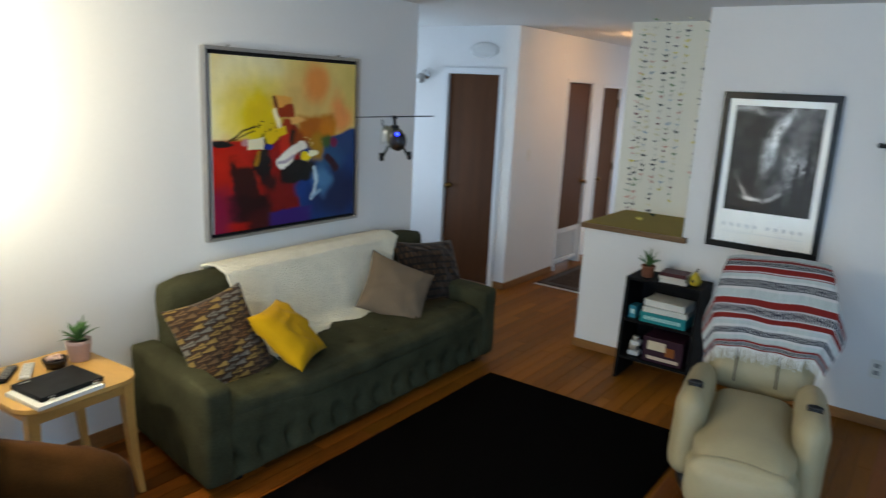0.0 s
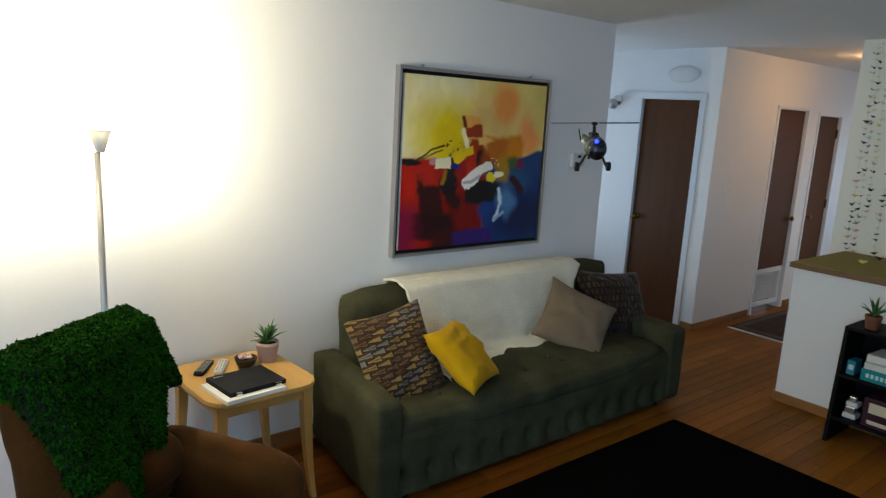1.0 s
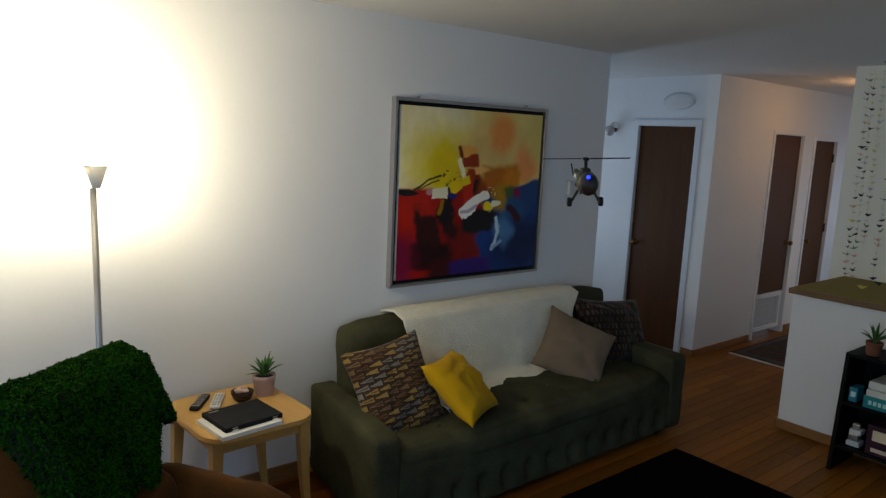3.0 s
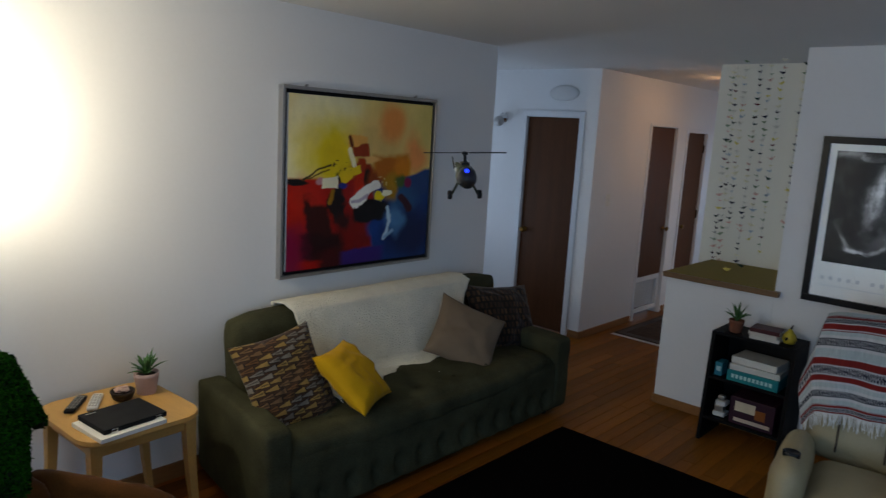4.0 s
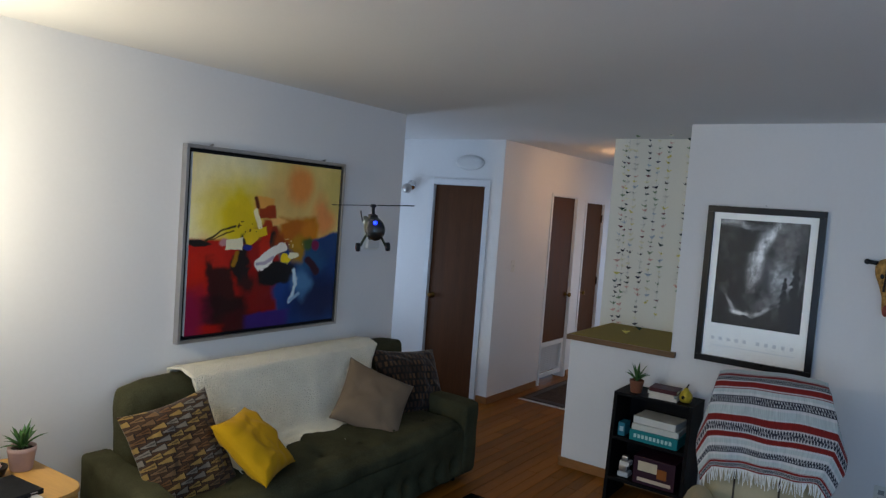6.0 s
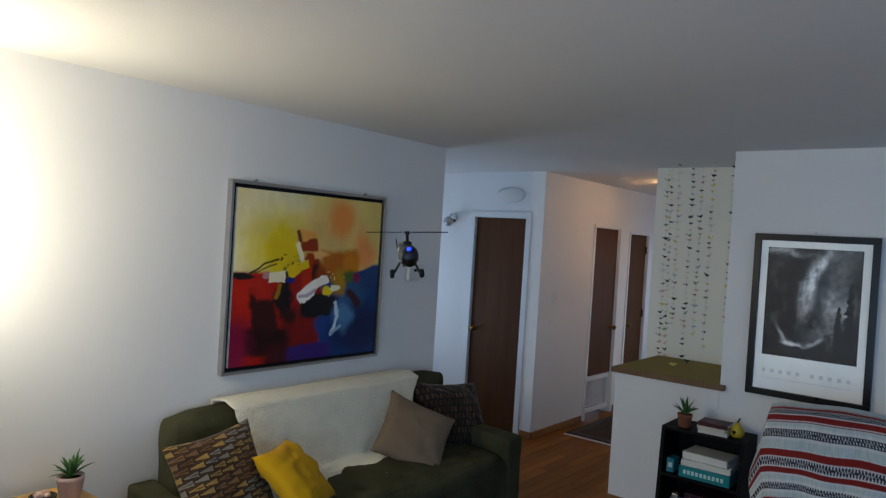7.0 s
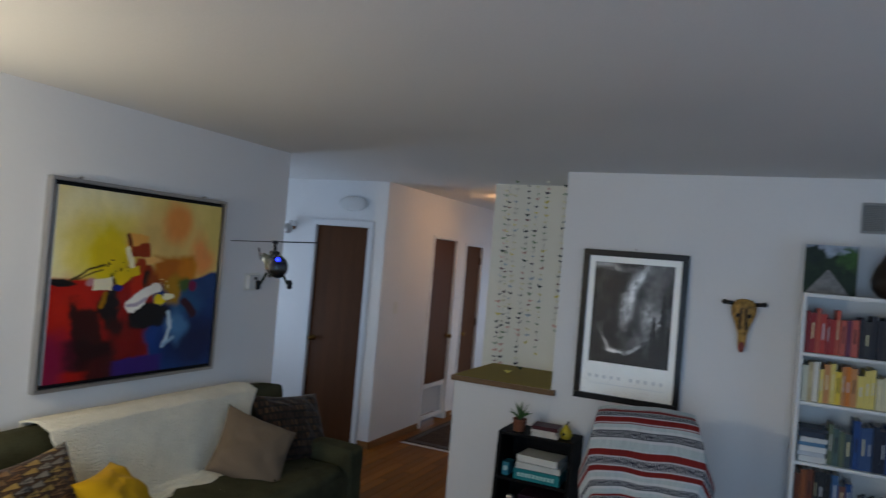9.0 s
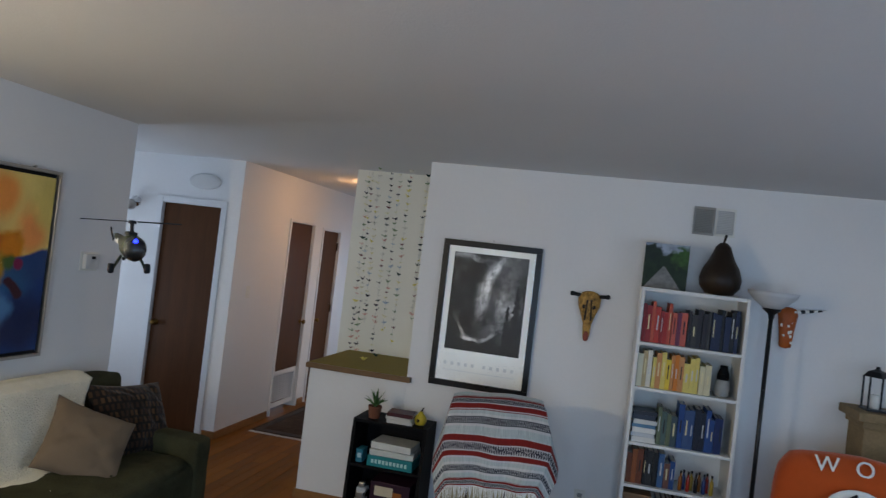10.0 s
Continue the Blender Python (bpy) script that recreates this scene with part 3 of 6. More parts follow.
def abstract(u, v):
    n = fbm(u * 4, v * 4, 4) - 0.5
    col = np.ones((len(u), 3)) * np.array(lin((0.82, 0.74, 0.47)))
    B = lambda c, r, k, rot=0, soft=0.6, wob=0.12, sq=False, a=1.0: blob(col, u, v, c, r, k, rot, soft, wob, sq, a)
    S = lambda pts, w, k, soft=0.5, wob=0.02, a=1.0: stroke(col, u, v, pts, w, k, soft, wob, a)
    # pale upper ground
    col = B((0.22, 0.95), (0.24, 0.14), (0.84, 0.81, 0.66), 0, 1.0, 0.1)
    col = B((0.03, 0.64), (0.16, 0.22), (0.88, 0.85, 0.68), 0, 1.4)
    col = B((0.28, 0.67), (0.19, 0.20), (0.82, 0.74, 0.20), 0, 1.5)
    col = B((0.30, 0.66), (0.10, 0.12), (0.82, 0.72, 0.12), 0, 1.2)
    col = B((0.62, 0.76), (0.20, 0.20), (0.78, 0.66, 0.42), 0, 1.3)
    col = B((0.69, 0.87), (0.095, 0.115), (0.82, 0.54, 0.30), 0, 1.0, 0.05)
    col = B((0.88, 0.68), (0.085, 0.14), (0.84, 0.56, 0.34), 0, 1.1, 0.06)
    col = B((0.96, 0.86), (0.08, 0.16), (0.78, 0.70, 0.42), 0, 1.2)
    col = B((0.69, 0.57), (0.135, 0.10), (0.64, 0.37, 0.08), 0, 0.45, 0.05, True)
    col = B((0.78, 0.58), (0.06, 0.08), (0.72, 0.45, 0.08), 0, 0.9, 0.06)
    # red side
    col = B((0.20, 0.22), (0.36, 0.305), (0.60, 0.13, 0.05), 0, 0.10, 0.05, True)
    col = B((0.47, 0.30), (0.15, 0.30), (0.52, 0.10, 0.05), 10, 0.5)
    col = B((0.10, 0.36), (0.12, 0.14), (0.67, 0.17, 0.06), 0, 1.0)
    col = B((0.43, 0.20), (0.16, 0.14), (0.42, 0.07, 0.04), 0, 0.9)
    col = B((0.20, 0.27), (0.09, 0.13), (0.17, 0.03, 0.02), 0, 0.5, 0.16, True)
    col = B((0.20, 0.12), (0.13, 0.075), (0.11, 0.015, 0.02), 0, 0.5, 0.10, True)
    col = B((0.32, 0.04), (0.14, 0.07), (0.20, 0.02, 0.03), 0, 0.9)
    col = B((0.03, 0.08), (0.10, 0.18), (0.44, 0.09, 0.21), 0, 1.1)
    # blue side
    col = B((0.82, 0.24), (0.26, 0.265), (0.08, 0.20, 0.41), 0, 0.14, 0.06, True)
    col = B((0.92, 0.48), (0.17, 0.085), (0.10, 0.22, 0.40), 18, 0.3, 0.06)
    col = B((0.62, 0.20), (0.10, 0.11), (0.10, 0.22, 0.46), 0, 0.6, 0.1)
    col = B((0.88, 0.14), (0.20, 0.14), (0.045, 0.11, 0.27), 0, 1.2)
    col = B((0.78, 0.40), (0.12, 0.07), (0.14, 0.30, 0.45), 0, 1.0)
    col = B((0.50, 0.045), (0.14, 0.05), (0.19, 0.12, 0.39), 4, 0.4, 0.04, True)
    # dark middle
    col = B((0.33, 0.40), (0.055, 0.13), (0.07, 0.04, 0.05), 0, 0.5, 0.14)
    col = B((0.36, 0.27), (0.04, 0.06), (0.16, 0.03, 0.03), 0, 0.9, 0.1)
    col = B((0.55, 0.325), (0.13, 0.055), (0.035, 0.03, 0.04), 14, 0.35, 0.12)
    col = B((0.50, 0.56), (0.06, 0.09), (0.47, 0.15, 0.05), 0, 0.6, 0.12)
    col = B((0.455, 0.49), (0.035, 0.08), (0.66, 0.18, 0.06), -6, 0.5, 0.08)
    col = B((0.515, 0.52), (0.025, 0.055), (0.12, 0.05, 0.04), 0, 0.6, 0.08)
    col = B((0.58, 0.50), (0.05, 0.06), (0.50, 0.22, 0.06), 0, 0.8, 0.1)
    col = B((0.345, 0.485), (0.035, 0.02), (0.10, 0.16, 0.46), 10, 0.5, 0.06)
    col = B((0.69, 0.47), (0.05, 0.09), (0.62, 0.46, 0.09), 0, 0.7, 0.1)
    col = B((0.76, 0.50), (0.035, 0.05), (0.24, 0.33, 0.15), 0, 0.8, 0.08)
    col = B((0.83, 0.485), (0.03, 0.035), (0.44, 0.11, 0.25), 0, 0.7, 0.06)
    # blocks over the horizon
    col = B((0.45, 0.745), (0.06, 0.035), (0.82, 0.60, 0.32), -4, 0.4, 0.06, True)
    col = B((0.465, 0.69), (0.055, 0.033), (0.52, 0.19, 0.07), 0, 0.3, 0.06, True)
    col = B((0.53, 0.645), (0.07, 0.022), (0.82, 0.64, 0.40), 4, 0.6, 0.06)
    col = B((0.455, 0.615), (0.03, 0.05), (0.56, 0.20, 0.08), -8, 0.5, 0.08)
    col = S([(0.385, 0.775), (0.405, 0.72)], 0.012, (0.36, 0.16, 0.08), 0.8)
    col = S([(0.39, 0.70), (0.405, 0.64), (0.425, 0.59)], 0.014, (0.92, 0.87, 0.72), 0.4)
    # dark reeds at the horizon
    col = B((0.045, 0.512), (0.075, 0.020), (0.05, 0.04, 0.04), 4, 0.4, 0.06)
    col = S([(0.09, 0.52), (0.18, 0.575), (0.27, 0.605)], 0.006, (0.22, 0.18, 0.06), 0.8)
    col = S([(0.12, 0.53), (0.20, 0.555), (0.26, 0.58)], 0.004, (0.34, 0.28, 0.08), 0.8)
    # thick pale dabs
    col = B((0.40, 0.555), (0.080, 0.030), (0.82, 0.71, 0.20), 22, 0.15, 0.10, True)
    col = B((0.20, 0.525), (0.035, 0.025), (0.68, 0.50, 0.52), 20, 0.6, 0.08)
    col = B((0.26, 0.495), (0.052, 0.042), (0.88, 0.85, 0.74), 4, 0.12, 0.09, True)
    col = S([(0.285, 0.45), (0.28, 0.41), (0.265, 0.385)], 0.012, (0.56, 0.42, 0.08), 0.8)
    col = S([(0.43, 0.385), (0.49, 0.43), (0.575, 0.475)], 0.034, (0.90, 0.88, 0.84), 0.2, 0.05)
    col = S([(0.42, 0.385), (0.47, 0.395), (0.52, 0.42)], 0.010, (0.66, 0.62, 0.66), 0.8)
    col = B((0.448, 0.345), (0.013, 0.008), (0.88, 0.86, 0.84), 0, 0.3, 0.03)
    col = B((0.615, 0.40), (0.040, 0.036), (0.88, 0.78, 0.24), 0, 0.2, 0.12)
    col = B((0.66, 0.42), (0.026, 0.026), (0.90, 0.88, 0.76), 0, 0.3, 0.12)
    # light blue splash and dark stroke
    col = B((0.745, 0.25), (0.065, 0.10), (0.30, 0.46, 0.62), 20, 1.0, 0.1)
    col = S([(0.675, 0.33), (0.69, 0.24), (0.66, 0.15)], 0.012, (0.74, 0.82, 0.86), 0.9, 0.04)
    col = S([(0.66, 0.15), (0.72, 0.185)], 0.010, (0.55, 0.66, 0.76), 1.0)
    col = S([(0.775, 0.40), (0.845, 0.325)], 0.024, (0.19, 0.05, 0.10), 0.6)
    r = vnoise(u * 70, v * 90)
    speck = (np.hypot((u - 0.35) / 0.075, (v - 0.60) / 0.05) < 1) & (r > 0.83)
    col[speck] = lin((0.34, 0.26, 0.06))
    speck = (np.hypot((u - 0.66) / 0.09, (v - 0.51) / 0.03) < 1) & (r > 0.86)
    col[speck] = lin((0.86, 0.78, 0.55))
    grain = 0.93 + 0.14 * fbm(u * 30, v * 18 + 5 * n, 3)
    out = col * grain[:, None] * (1.22 + 0.3 * n)[:, None]
    grey = out.mean(1, keepdims=True)
    return np.clip(grey + (out - grey) * 1.12, 0, 1)


PX0, PX1, PZ0, PZ1 = -2.424, -1.241, 0.973, 2.022
pw, ph = PX1 - PX0, PZ1 - PZ0
pt = thing("abstract_painting", "large colourful abstract oil painting in a silver frame", "painting", ((PX0 + PX1) / 2, -0.001, (PZ0 + PZ1) / 2))
part("backing", boxes([(-pw / 2 + 0.01, pw / 2 - 0.01, -0.018, 0, -ph / 2 + 0.01, ph / 2 - 0.01)]), BLACK, pt, "black shadow gap")
for nm, r in (("top", (-pw / 2, pw / 2, -0.041, -0.001, ph / 2 - 0.018, ph / 2)), ("bottom", (-pw / 2, pw / 2, -0.041, -0.001, -ph / 2, -ph / 2 + 0.018)), ("left", (-pw / 2, -pw / 2 + 0.018, -0.041, -0.001, -ph / 2 + 0.0185, ph / 2 - 0.0185)), ("right", (pw / 2 - 0.018, pw / 2, -0.041, -0.001, -ph / 2 + 0.0185, ph / 2 - 0.0185))):
    part("frame_bar", boxes([r], 0.002), SILVER, pt, "silver frame bar")
part("canvas_body", boxes([(-pw / 2 + 0.04, pw / 2 - 0.04, -0.036, -0.0185, -ph / 2 + 0.04, ph / 2 - 0.04)]), PAPER, pt)
pic = picture("canvas", pw - 0.08, ph - 0.08, 420, 380, abstract, CANVAS, pt)
pic.location = (0, -0.037, 0)

# ---- the framed black and white poster ----
POSTERINK = attr_mat("poster_print", 0.5, 0.02, 300)


def waterfall(u, v):
    f1, f2, f3 = fbm(u * 4 + 2, v * 4, 5), fbm(u * 13 + 4, v * 9, 6), fbm(u * 45, v * 45, 3)
    wu, wv = u + 0.09 * (fbm(u * 6 + 9, v * 6, 5) - 0.5), v + 0.09 * (fbm(u * 6, v * 6 + 31, 5) - 0.5)

    def g(c, sx, sy, rot=0.0):
        a = radians(rot)
        dx, dy = wu - c[0], wv - c[1]
        x, y = dx * math.cos(a) + dy * math.sin(a), -dx * math.sin(a) + dy * math.cos(a)
        return np.exp(-(x / sx) ** 2 - (y / sy) ** 2)

    # broken cliff face, lit along its joints
    cracks = np.abs(fbm(u * 18, v * 7 + 5, 4) - 0.5)
    rock = 0.006 + 0.42 * np.clip(f2 - 0.52, 0, 1) * np.clip(1.5 - 2.0 * f1, 0.1, 1) + 0.03 * np.exp(-(cracks / 0.015) ** 2) * f1
    rim = 0.16 * g((0.26, 0.965), 0.24, 0.022, -6) + 0.12 * g((0.12, 0.99), 0.2, 0.03)
    sky = 0.07 * g((0.86, 0.93), 0.24, 0.16)
    veil = fbm(u * 30, v * 6, 4)
    fall = 0.75 * g((0.60, 0.87), 0.040, 0.12, -34) + 0.50 * g((0.49, 0.72), 0.050, 0.15, -16) + 0.34 * g((0.44, 0.54), 0.07, 0.16, -6)
    mist = 0.22 * g((0.70, 0.47), 0.10, 0.15, 8) + 0.09 * g((0.76, 0.72), 0.12, 0.16) + 0.20 * g((0.85, 0.46), 0.12, 0.15) + 0.16 * g((0.60, 0.26), 0.17, 0.07, 12)
    foam = 0.60 * g((0.30, 0.12), 0.10, 0.022, -6) + 0.42 * g((0.19, 0.19), 0.02, 0.07, 30) + 0.45 * g((0.52, 0.15), 0.11, 0.022, 14)
    val = rock + rim + sky + (fall * (0.35 + 1.2 * veil) + mist * (0.6 + 0.8 * f1)) * (0.7 + 0.6 * f2) + foam * (0.4 + 1.2 * f2)
    val *= 1 - 0.6 * g((0.50, 0.33), 0.07, 0.09)

    # dark conifers and the near ground
    def conifer(c, base, top, wide):
        t = np.clip((top - v) / (top - base), 0, 1)
        lobes = 0.35 + 0.65 * np.abs(((t * 7.0 + 0.5 * (u > c)) % 1.0)) + 0.5 * (vnoise(u * 50, v * 50) - 0.5)
        return (v < top) & (v > base - 0.1) & (np.abs(u - c) < 0.006 + wide * (0.15 + t ** 0.8) * lobes)

    tree = conifer(0.90, 0.05, 0.72, 0.085) | conifer(0.79, 0.05, 0.50, 0.065) | conifer(0.97, 0.0, 0.45, 0.06)
    ground = v < 0.07 + 0.10 * (fbm(u * 14, v * 0 + 3, 4) - 0.35) + 0.05 * np.clip(u - 0.6, 0, 1)
    val = np.where(tree | ground, 0.005 + 0.012 * f3, 1.3 * val ** 1.15 * (0.25 + 1.5 * fbm(u * 22 + 11, v * 26, 4)))
    return np.repeat(np.clip(val, 0, 0.75)[:, None], 3, 1)


LETTERGREY = mat("pale_print_grey", (0.56, 0.56, 0.56), 0.6, bump=0)
ps = thing("framed_poster", "black framed glazed black and white waterfall poster", "poster", (-0.001, -2.36, 1.437), rot=-90)
W2, H2 = 0.333, 0.492
part("backing", boxes([(-W2 + 0.006, W2 - 0.006, -0.012, 0, -H2 + 0.006, H2 - 0.006)]), BLACK, ps)
part("sheet", boxes([(-W2 + 0.04, W2 - 0.04, -0.0145, -0.0125, -H2 + 0.04, H2 - 0.04)]), PAPER, ps, "off-white poster paper")
img = picture("print", 0.505, 0.655, 220, 280, waterfall, POSTERINK, ps)
img.location = (0, -0.0165, 0.085)
for r in ((-W2, W2, -0.03, -0.001, H2 - 0.038, H2), (-W2, W2, -0.03, -0.001, -H2, -H2 + 0.038), (-W2, -W2 + 0.038, -0.03, -0.001, -H2 + 0.0385, H2 - 0.0385), (W2 - 0.038, W2, -0.03, -0.001, -H2 + 0.0385, H2 - 0.0385)):
    part("frame_bar", boxes([r], 0.002), SATINBLACK, ps, "black frame bar")
for x0, n_ in ((-0.245, 5), (0.02, 5)):
    for k in range(n_):
        part("lettering", boxes([(x0 + k * 0.047, x0 + k * 0.047 + 0.020, -0.0158, -0.0146, -0.348, -0.326)]), LETTERGREY, ps, "pale grey bar of lettering")
part("lettering", boxes([(-0.245, 0.24, -0.0156, -0.0146, -0.385, -0.380)]), FROST, ps, "thin pale line of lettering")
pane = part("glazing", boxes([(-W2 + 0.037, W2 - 0.037, -0.024, -0.021, -H2 + 0.037, H2 - 0.037)]), POSTERGLASS, ps, "clear glass")
pane.visible_shadow = False
for y in (0,):
    part("nail", rod(bmesh.new(), (0, 0, H2 + 0.012), (0, -0.02, H2 + 0.016), 0.004), CHROME, ps)
for x in (-0.42, 0.42):
    part("hook", rod(bmesh.new(), (x, 0, ph / 2 + 0.004), (x, -0.02, ph / 2 + 0.01), 0.006), SILVER, pt)

# ---- sofa ----
sofa = thing("sofa", "olive green velvet sofa against the white wall", "sofa", (-1.80, -0.43, 0))
SL = 1.15
def sp(nm, dims, loc, r, bulge=0.0, wr=0.006, lab="", rot=(0, 0, 0), n=9):
    return part(nm, soft_box(*dims, r, n, bulge, wr, len(sofa.children) * 3.1, pose(*loc, *rot)), SOFA, sofa, lab, True)
def dented(bm, dents, axis, sign, m=None):
    """Press soft button hollows into the side of a part that faces along axis."""
    for v in bm.verts:
        for p, rad, deep in dents:
            d2 = sum(((v.co[i] - p[i]) / rad[i]) ** 2 for i in range(3) if i != axis)
            if sign * v.co[axis] > sign * p[axis] - 0.05 and d2 < 9:
                v.co[axis] -= sign * deep * math.exp(-d2)
    return bm
part("base", soft_box(2 * SL - 0.24, 0.60, 0.25, 0.03, 20, 0, 0.005, 2.0, pose(-0.05, 0.02, 0.165)), SOFA, sofa, "", True)


def skirt_fn(u, v):
    """The front panel: smooth under the seat, gathered in leaning hollows towards its hem."""
    x = -1.095 + 2.08 * u
    z = 0.055 + 0.335 * v
    lean = x + 0.05 * (v - 0.35)
    fold = (0.5 + 0.5 * math.cos(2 * math.pi * (lean + 0.9) / 0.163)) ** 2
    low = math.exp(-((v - 0.24) / 0.15) ** 2)
    deep = 0.075 * (0.75 + 0.5 * noise.noise(Vector((x * 4, 0.3, 2.0))))
    return (x, -0.398 + deep * fold * low + 0.05 * max(0.0, (v - 0.82) / 0.18) ** 2 + 0.004 * noise.noise(Vector((x * 9, v * 3, 7))), z)


thicken(part("skirt", sheet(skirt_fn, 260, 22), SOFA, sofa, "gathered velvet front panel", True), 0.012)
tufts_at = [(x, y) for x in (-0.75, -0.45, -0.15, 0.15, 0.45, 0.75) for y in (-0.24, 0.02)]
bm = soft_box(2 * SL - 0.25, 0.62, 0.15, 0.055, 44, 0.03, 0.008, 5.0, pose(-0.055, -0.078, 0.355))
part("seat", dented(bm, [((x, y, 0.435), (0.06, 0.05, 1), 0.020) for x, y in tufts_at], 2, 1), SOFA, sofa, "", True)
for s in (-1, 1):
    place = pose(-1.095, -0.01, 0.285, 0, 0, -8) if s < 0 else pose(SL - 0.085, -0.01, 0.285)
    bm = soft_box(0.14 if s < 0 else 0.17, 0.80, 0.48, 0.03, 16, 0.008, 0.005, s * 4.0, place)
    part("arm", bm, SOFA, sofa, "", True)
sp("backrest", (2 * SL - 0.22, 0.20, 0.62), (0.075, 0.29, 0.53), 0.07, 0.02, 0.008, "", (-7, 0, 0), 14)
for x in (-1.0, 1.0):
    for y in (-0.32, 0.28):
        part("foot", rod(bmesh.new(), (x, y, 0), (x, y, 0.05), 0.025, 12), BLACKWOOD, sofa, "short dark foot")
for x, y in tufts_at:
    part("tuft", ball(bmesh.new(), (x, y, 0.434), 0.011, (1, 1, 0.4), 10), SOFA, sofa, "", True)

# ---- cream throw over the sofa's back ----
def throw_path(t):
    """Profile over the backrest: behind it, over the top, down the front and out on the seat."""
    pts = [(0.12, -0.035, 0.60), (0.0, -0.028, 0.80), (0.0, -0.05, 0.862), (0.0, -0.16, 0.878), (0.0, -0.235, 0.85), (0.0, -0.265, 0.76), (0.0, -0.335, 0.48), (0.0, -0.37, 0.452), (0.0, -0.56, 0.446)]
    k = t * (len(pts) - 1)
    i = min(int(k), len(pts) - 2)
    f = k - i
    f = f * f * (3 - 2 * f) * 0.3 + f * 0.7
    a, b = pts[i], pts[i + 1]
    return a[1] + (b[1] - a[1]) * f, a[2] + (b[2] - a[2]) * f


def throw_fn(u, v):
    y, z = throw_path(v)
    x0 = -2.475 + 0.06 * max(0, v - 0.45) * 2
    x1 = -1.045 - 0.35 * max(0, v - 0.5) * 2
    x = x0 + (x1 - x0) * u
    w = noise.noise(Vector((u * 6, v * 4, 1.3)))
    w2 = noise.noise(Vector((u * 26, v * 24, 4.3)))
    return (x + 0.012 * noise.noise(Vector((0.3, v * 8, u))), y - 0.010 * w - 0.003 * w2 - (0.012 if 0.35 < v else 0), z + 0.006 * w + 0.003 * w2)


th2 = thing("knitted_throw", "cream knitted throw draped over the sofa back", "throw", (0, 0, 0))
thicken(part("blanket", sheet(throw_fn, 90, 60), KNIT, th2, "", True), 0.012)
rnd = random.Random(3)
bm = bmesh.new()
for k in range(70):
    u = k / 69
    p = Vector(throw_fn(u, 1.0))
    q = p + Vector((rnd.uniform(-0.015, 0.015), rnd.uniform(-0.045, -0.02), rnd.uniform(-0.006, 0.002)))
    rod(bm, p, q, 0.004, 5, 0.002)
part("fringe", bm, KNIT, th2)


# ---- cushions ----
def axes(ax, down):
    """Turn of a cushion whose width runs along ax and whose sides run down along down."""
    x = Vector(ax).normalized()
    y = -Vector(down)
    y = (y - x * y.dot(x)).normalized()
    return Matrix((x, y, x.cross(y))).transposed().to_4x4()


def cushion(name, label, loc, w, h, d, m, material, seed):
    c = thing(name, label, "cushion", loc)
    part("cover", pillow_bm(w, h, d, seed, m, 26), material, c, "", True)
    bm = bmesh.new()
    cs = [(-1, -1), (1, -1), (1, 1), (-1, 1)]
    n = 20
    def at(a, b, t):
        u, v = a[0] + (b[0] - a[0]) * t, a[1] + (b[1] - a[1]) * t
        return m @ Vector((u * w / 2 * (1 - 0.09 * (1 - v * v) * abs(u) ** 3) * 0.995, v * h / 2 * (1 - 0.09 * (1 - u * u) * abs(v) ** 3) * 0.995, 0))
    for a, b in zip(cs, cs[1:] + cs[:1]):
        for k in range(n):
            rod(bm, at(a, b, k / n), at(a, b, (k + 1) / n), 0.002, 5)
    part("piping", bm, material, c)
    return c


PATTERN = attr_mat("patterned_weave", 0.85, 0.3, 240, sheen=0.2)
GOLDS = [lin(c) for c in ((0.56, 0.45, 0.23), (0.43, 0.32, 0.20), (0.46, 0.43, 0.39), (0.40, 0.27, 0.14), (0.12, 0.08, 0.06))]
DARKS = [lin(c) for c in ((0.27, 0.19, 0.11), (0.18, 0.115, 0.075), (0.21, 0.14, 0.09), (0.31, 0.22, 0.13), (0.07, 0.045, 0.04))]


def wedge_pattern(u, v, nr, nc, wedge, palette):
    """Rows of long wedges, or of small blocks, on a dark ground."""
    r = np.floor(v * nr).astype(int)
    fv = v * nr - r
    cu = u * nc + 0.5 * (r % 2)
    c = np.floor(cu).astype(int)
    fu = cu - c
    P = np.array(palette)
    if wedge:
        half = 0.08 + 0.37 * fu
        off = np.abs(fv - 0.5)
        inside = (off < half) & (fu > 0.03) & (fu < 0.94)
        core = (off < half * 0.30) & (fu > 0.35) & (fu < 0.90) & ((c + r) % 2 == 0)
        idx = np.array([0, 1, 2, 0, 3, 2, 1, 0])[(c * 3 + r * 5) % 8]
        ground = np.where((off > half + 0.10)[:, None], np.array(lin((0.25, 0.16, 0.09)))[None], P[4][None])
        return np.where(core[:, None], P[idx] * 0.35, np.where(inside[:, None], P[idx], ground))
    inside = (np.abs(fu - 0.5) < 0.26) & (fv > 0.15) & (fv < 0.85)
    idx = (c * 7 + r * 3 + (c * r) % 5) % 4
    return np.where(inside[:, None], P[idx], P[4][None])


def patterned(name, label, loc, w, h, d, m, nr, nc, wedge, palette):
    c = thing(name, label, "cushion", loc)
    ob = part("cover", pillow_bm(w, h, d, nr, m, 230), PATTERN, c, "", True)
    co = np.empty(len(ob.data.vertices) * 3)
    ob.data.vertices.foreach_get("co", co)
    q = co.reshape(-1, 3) @ np.array(m.inverted())[:3, :3].T
    paint_mesh(ob.data, wedge_pattern(q[:, 0] / w + 0.5, q[:, 1] / h + 0.5, nr, nc, wedge, palette))
    return c


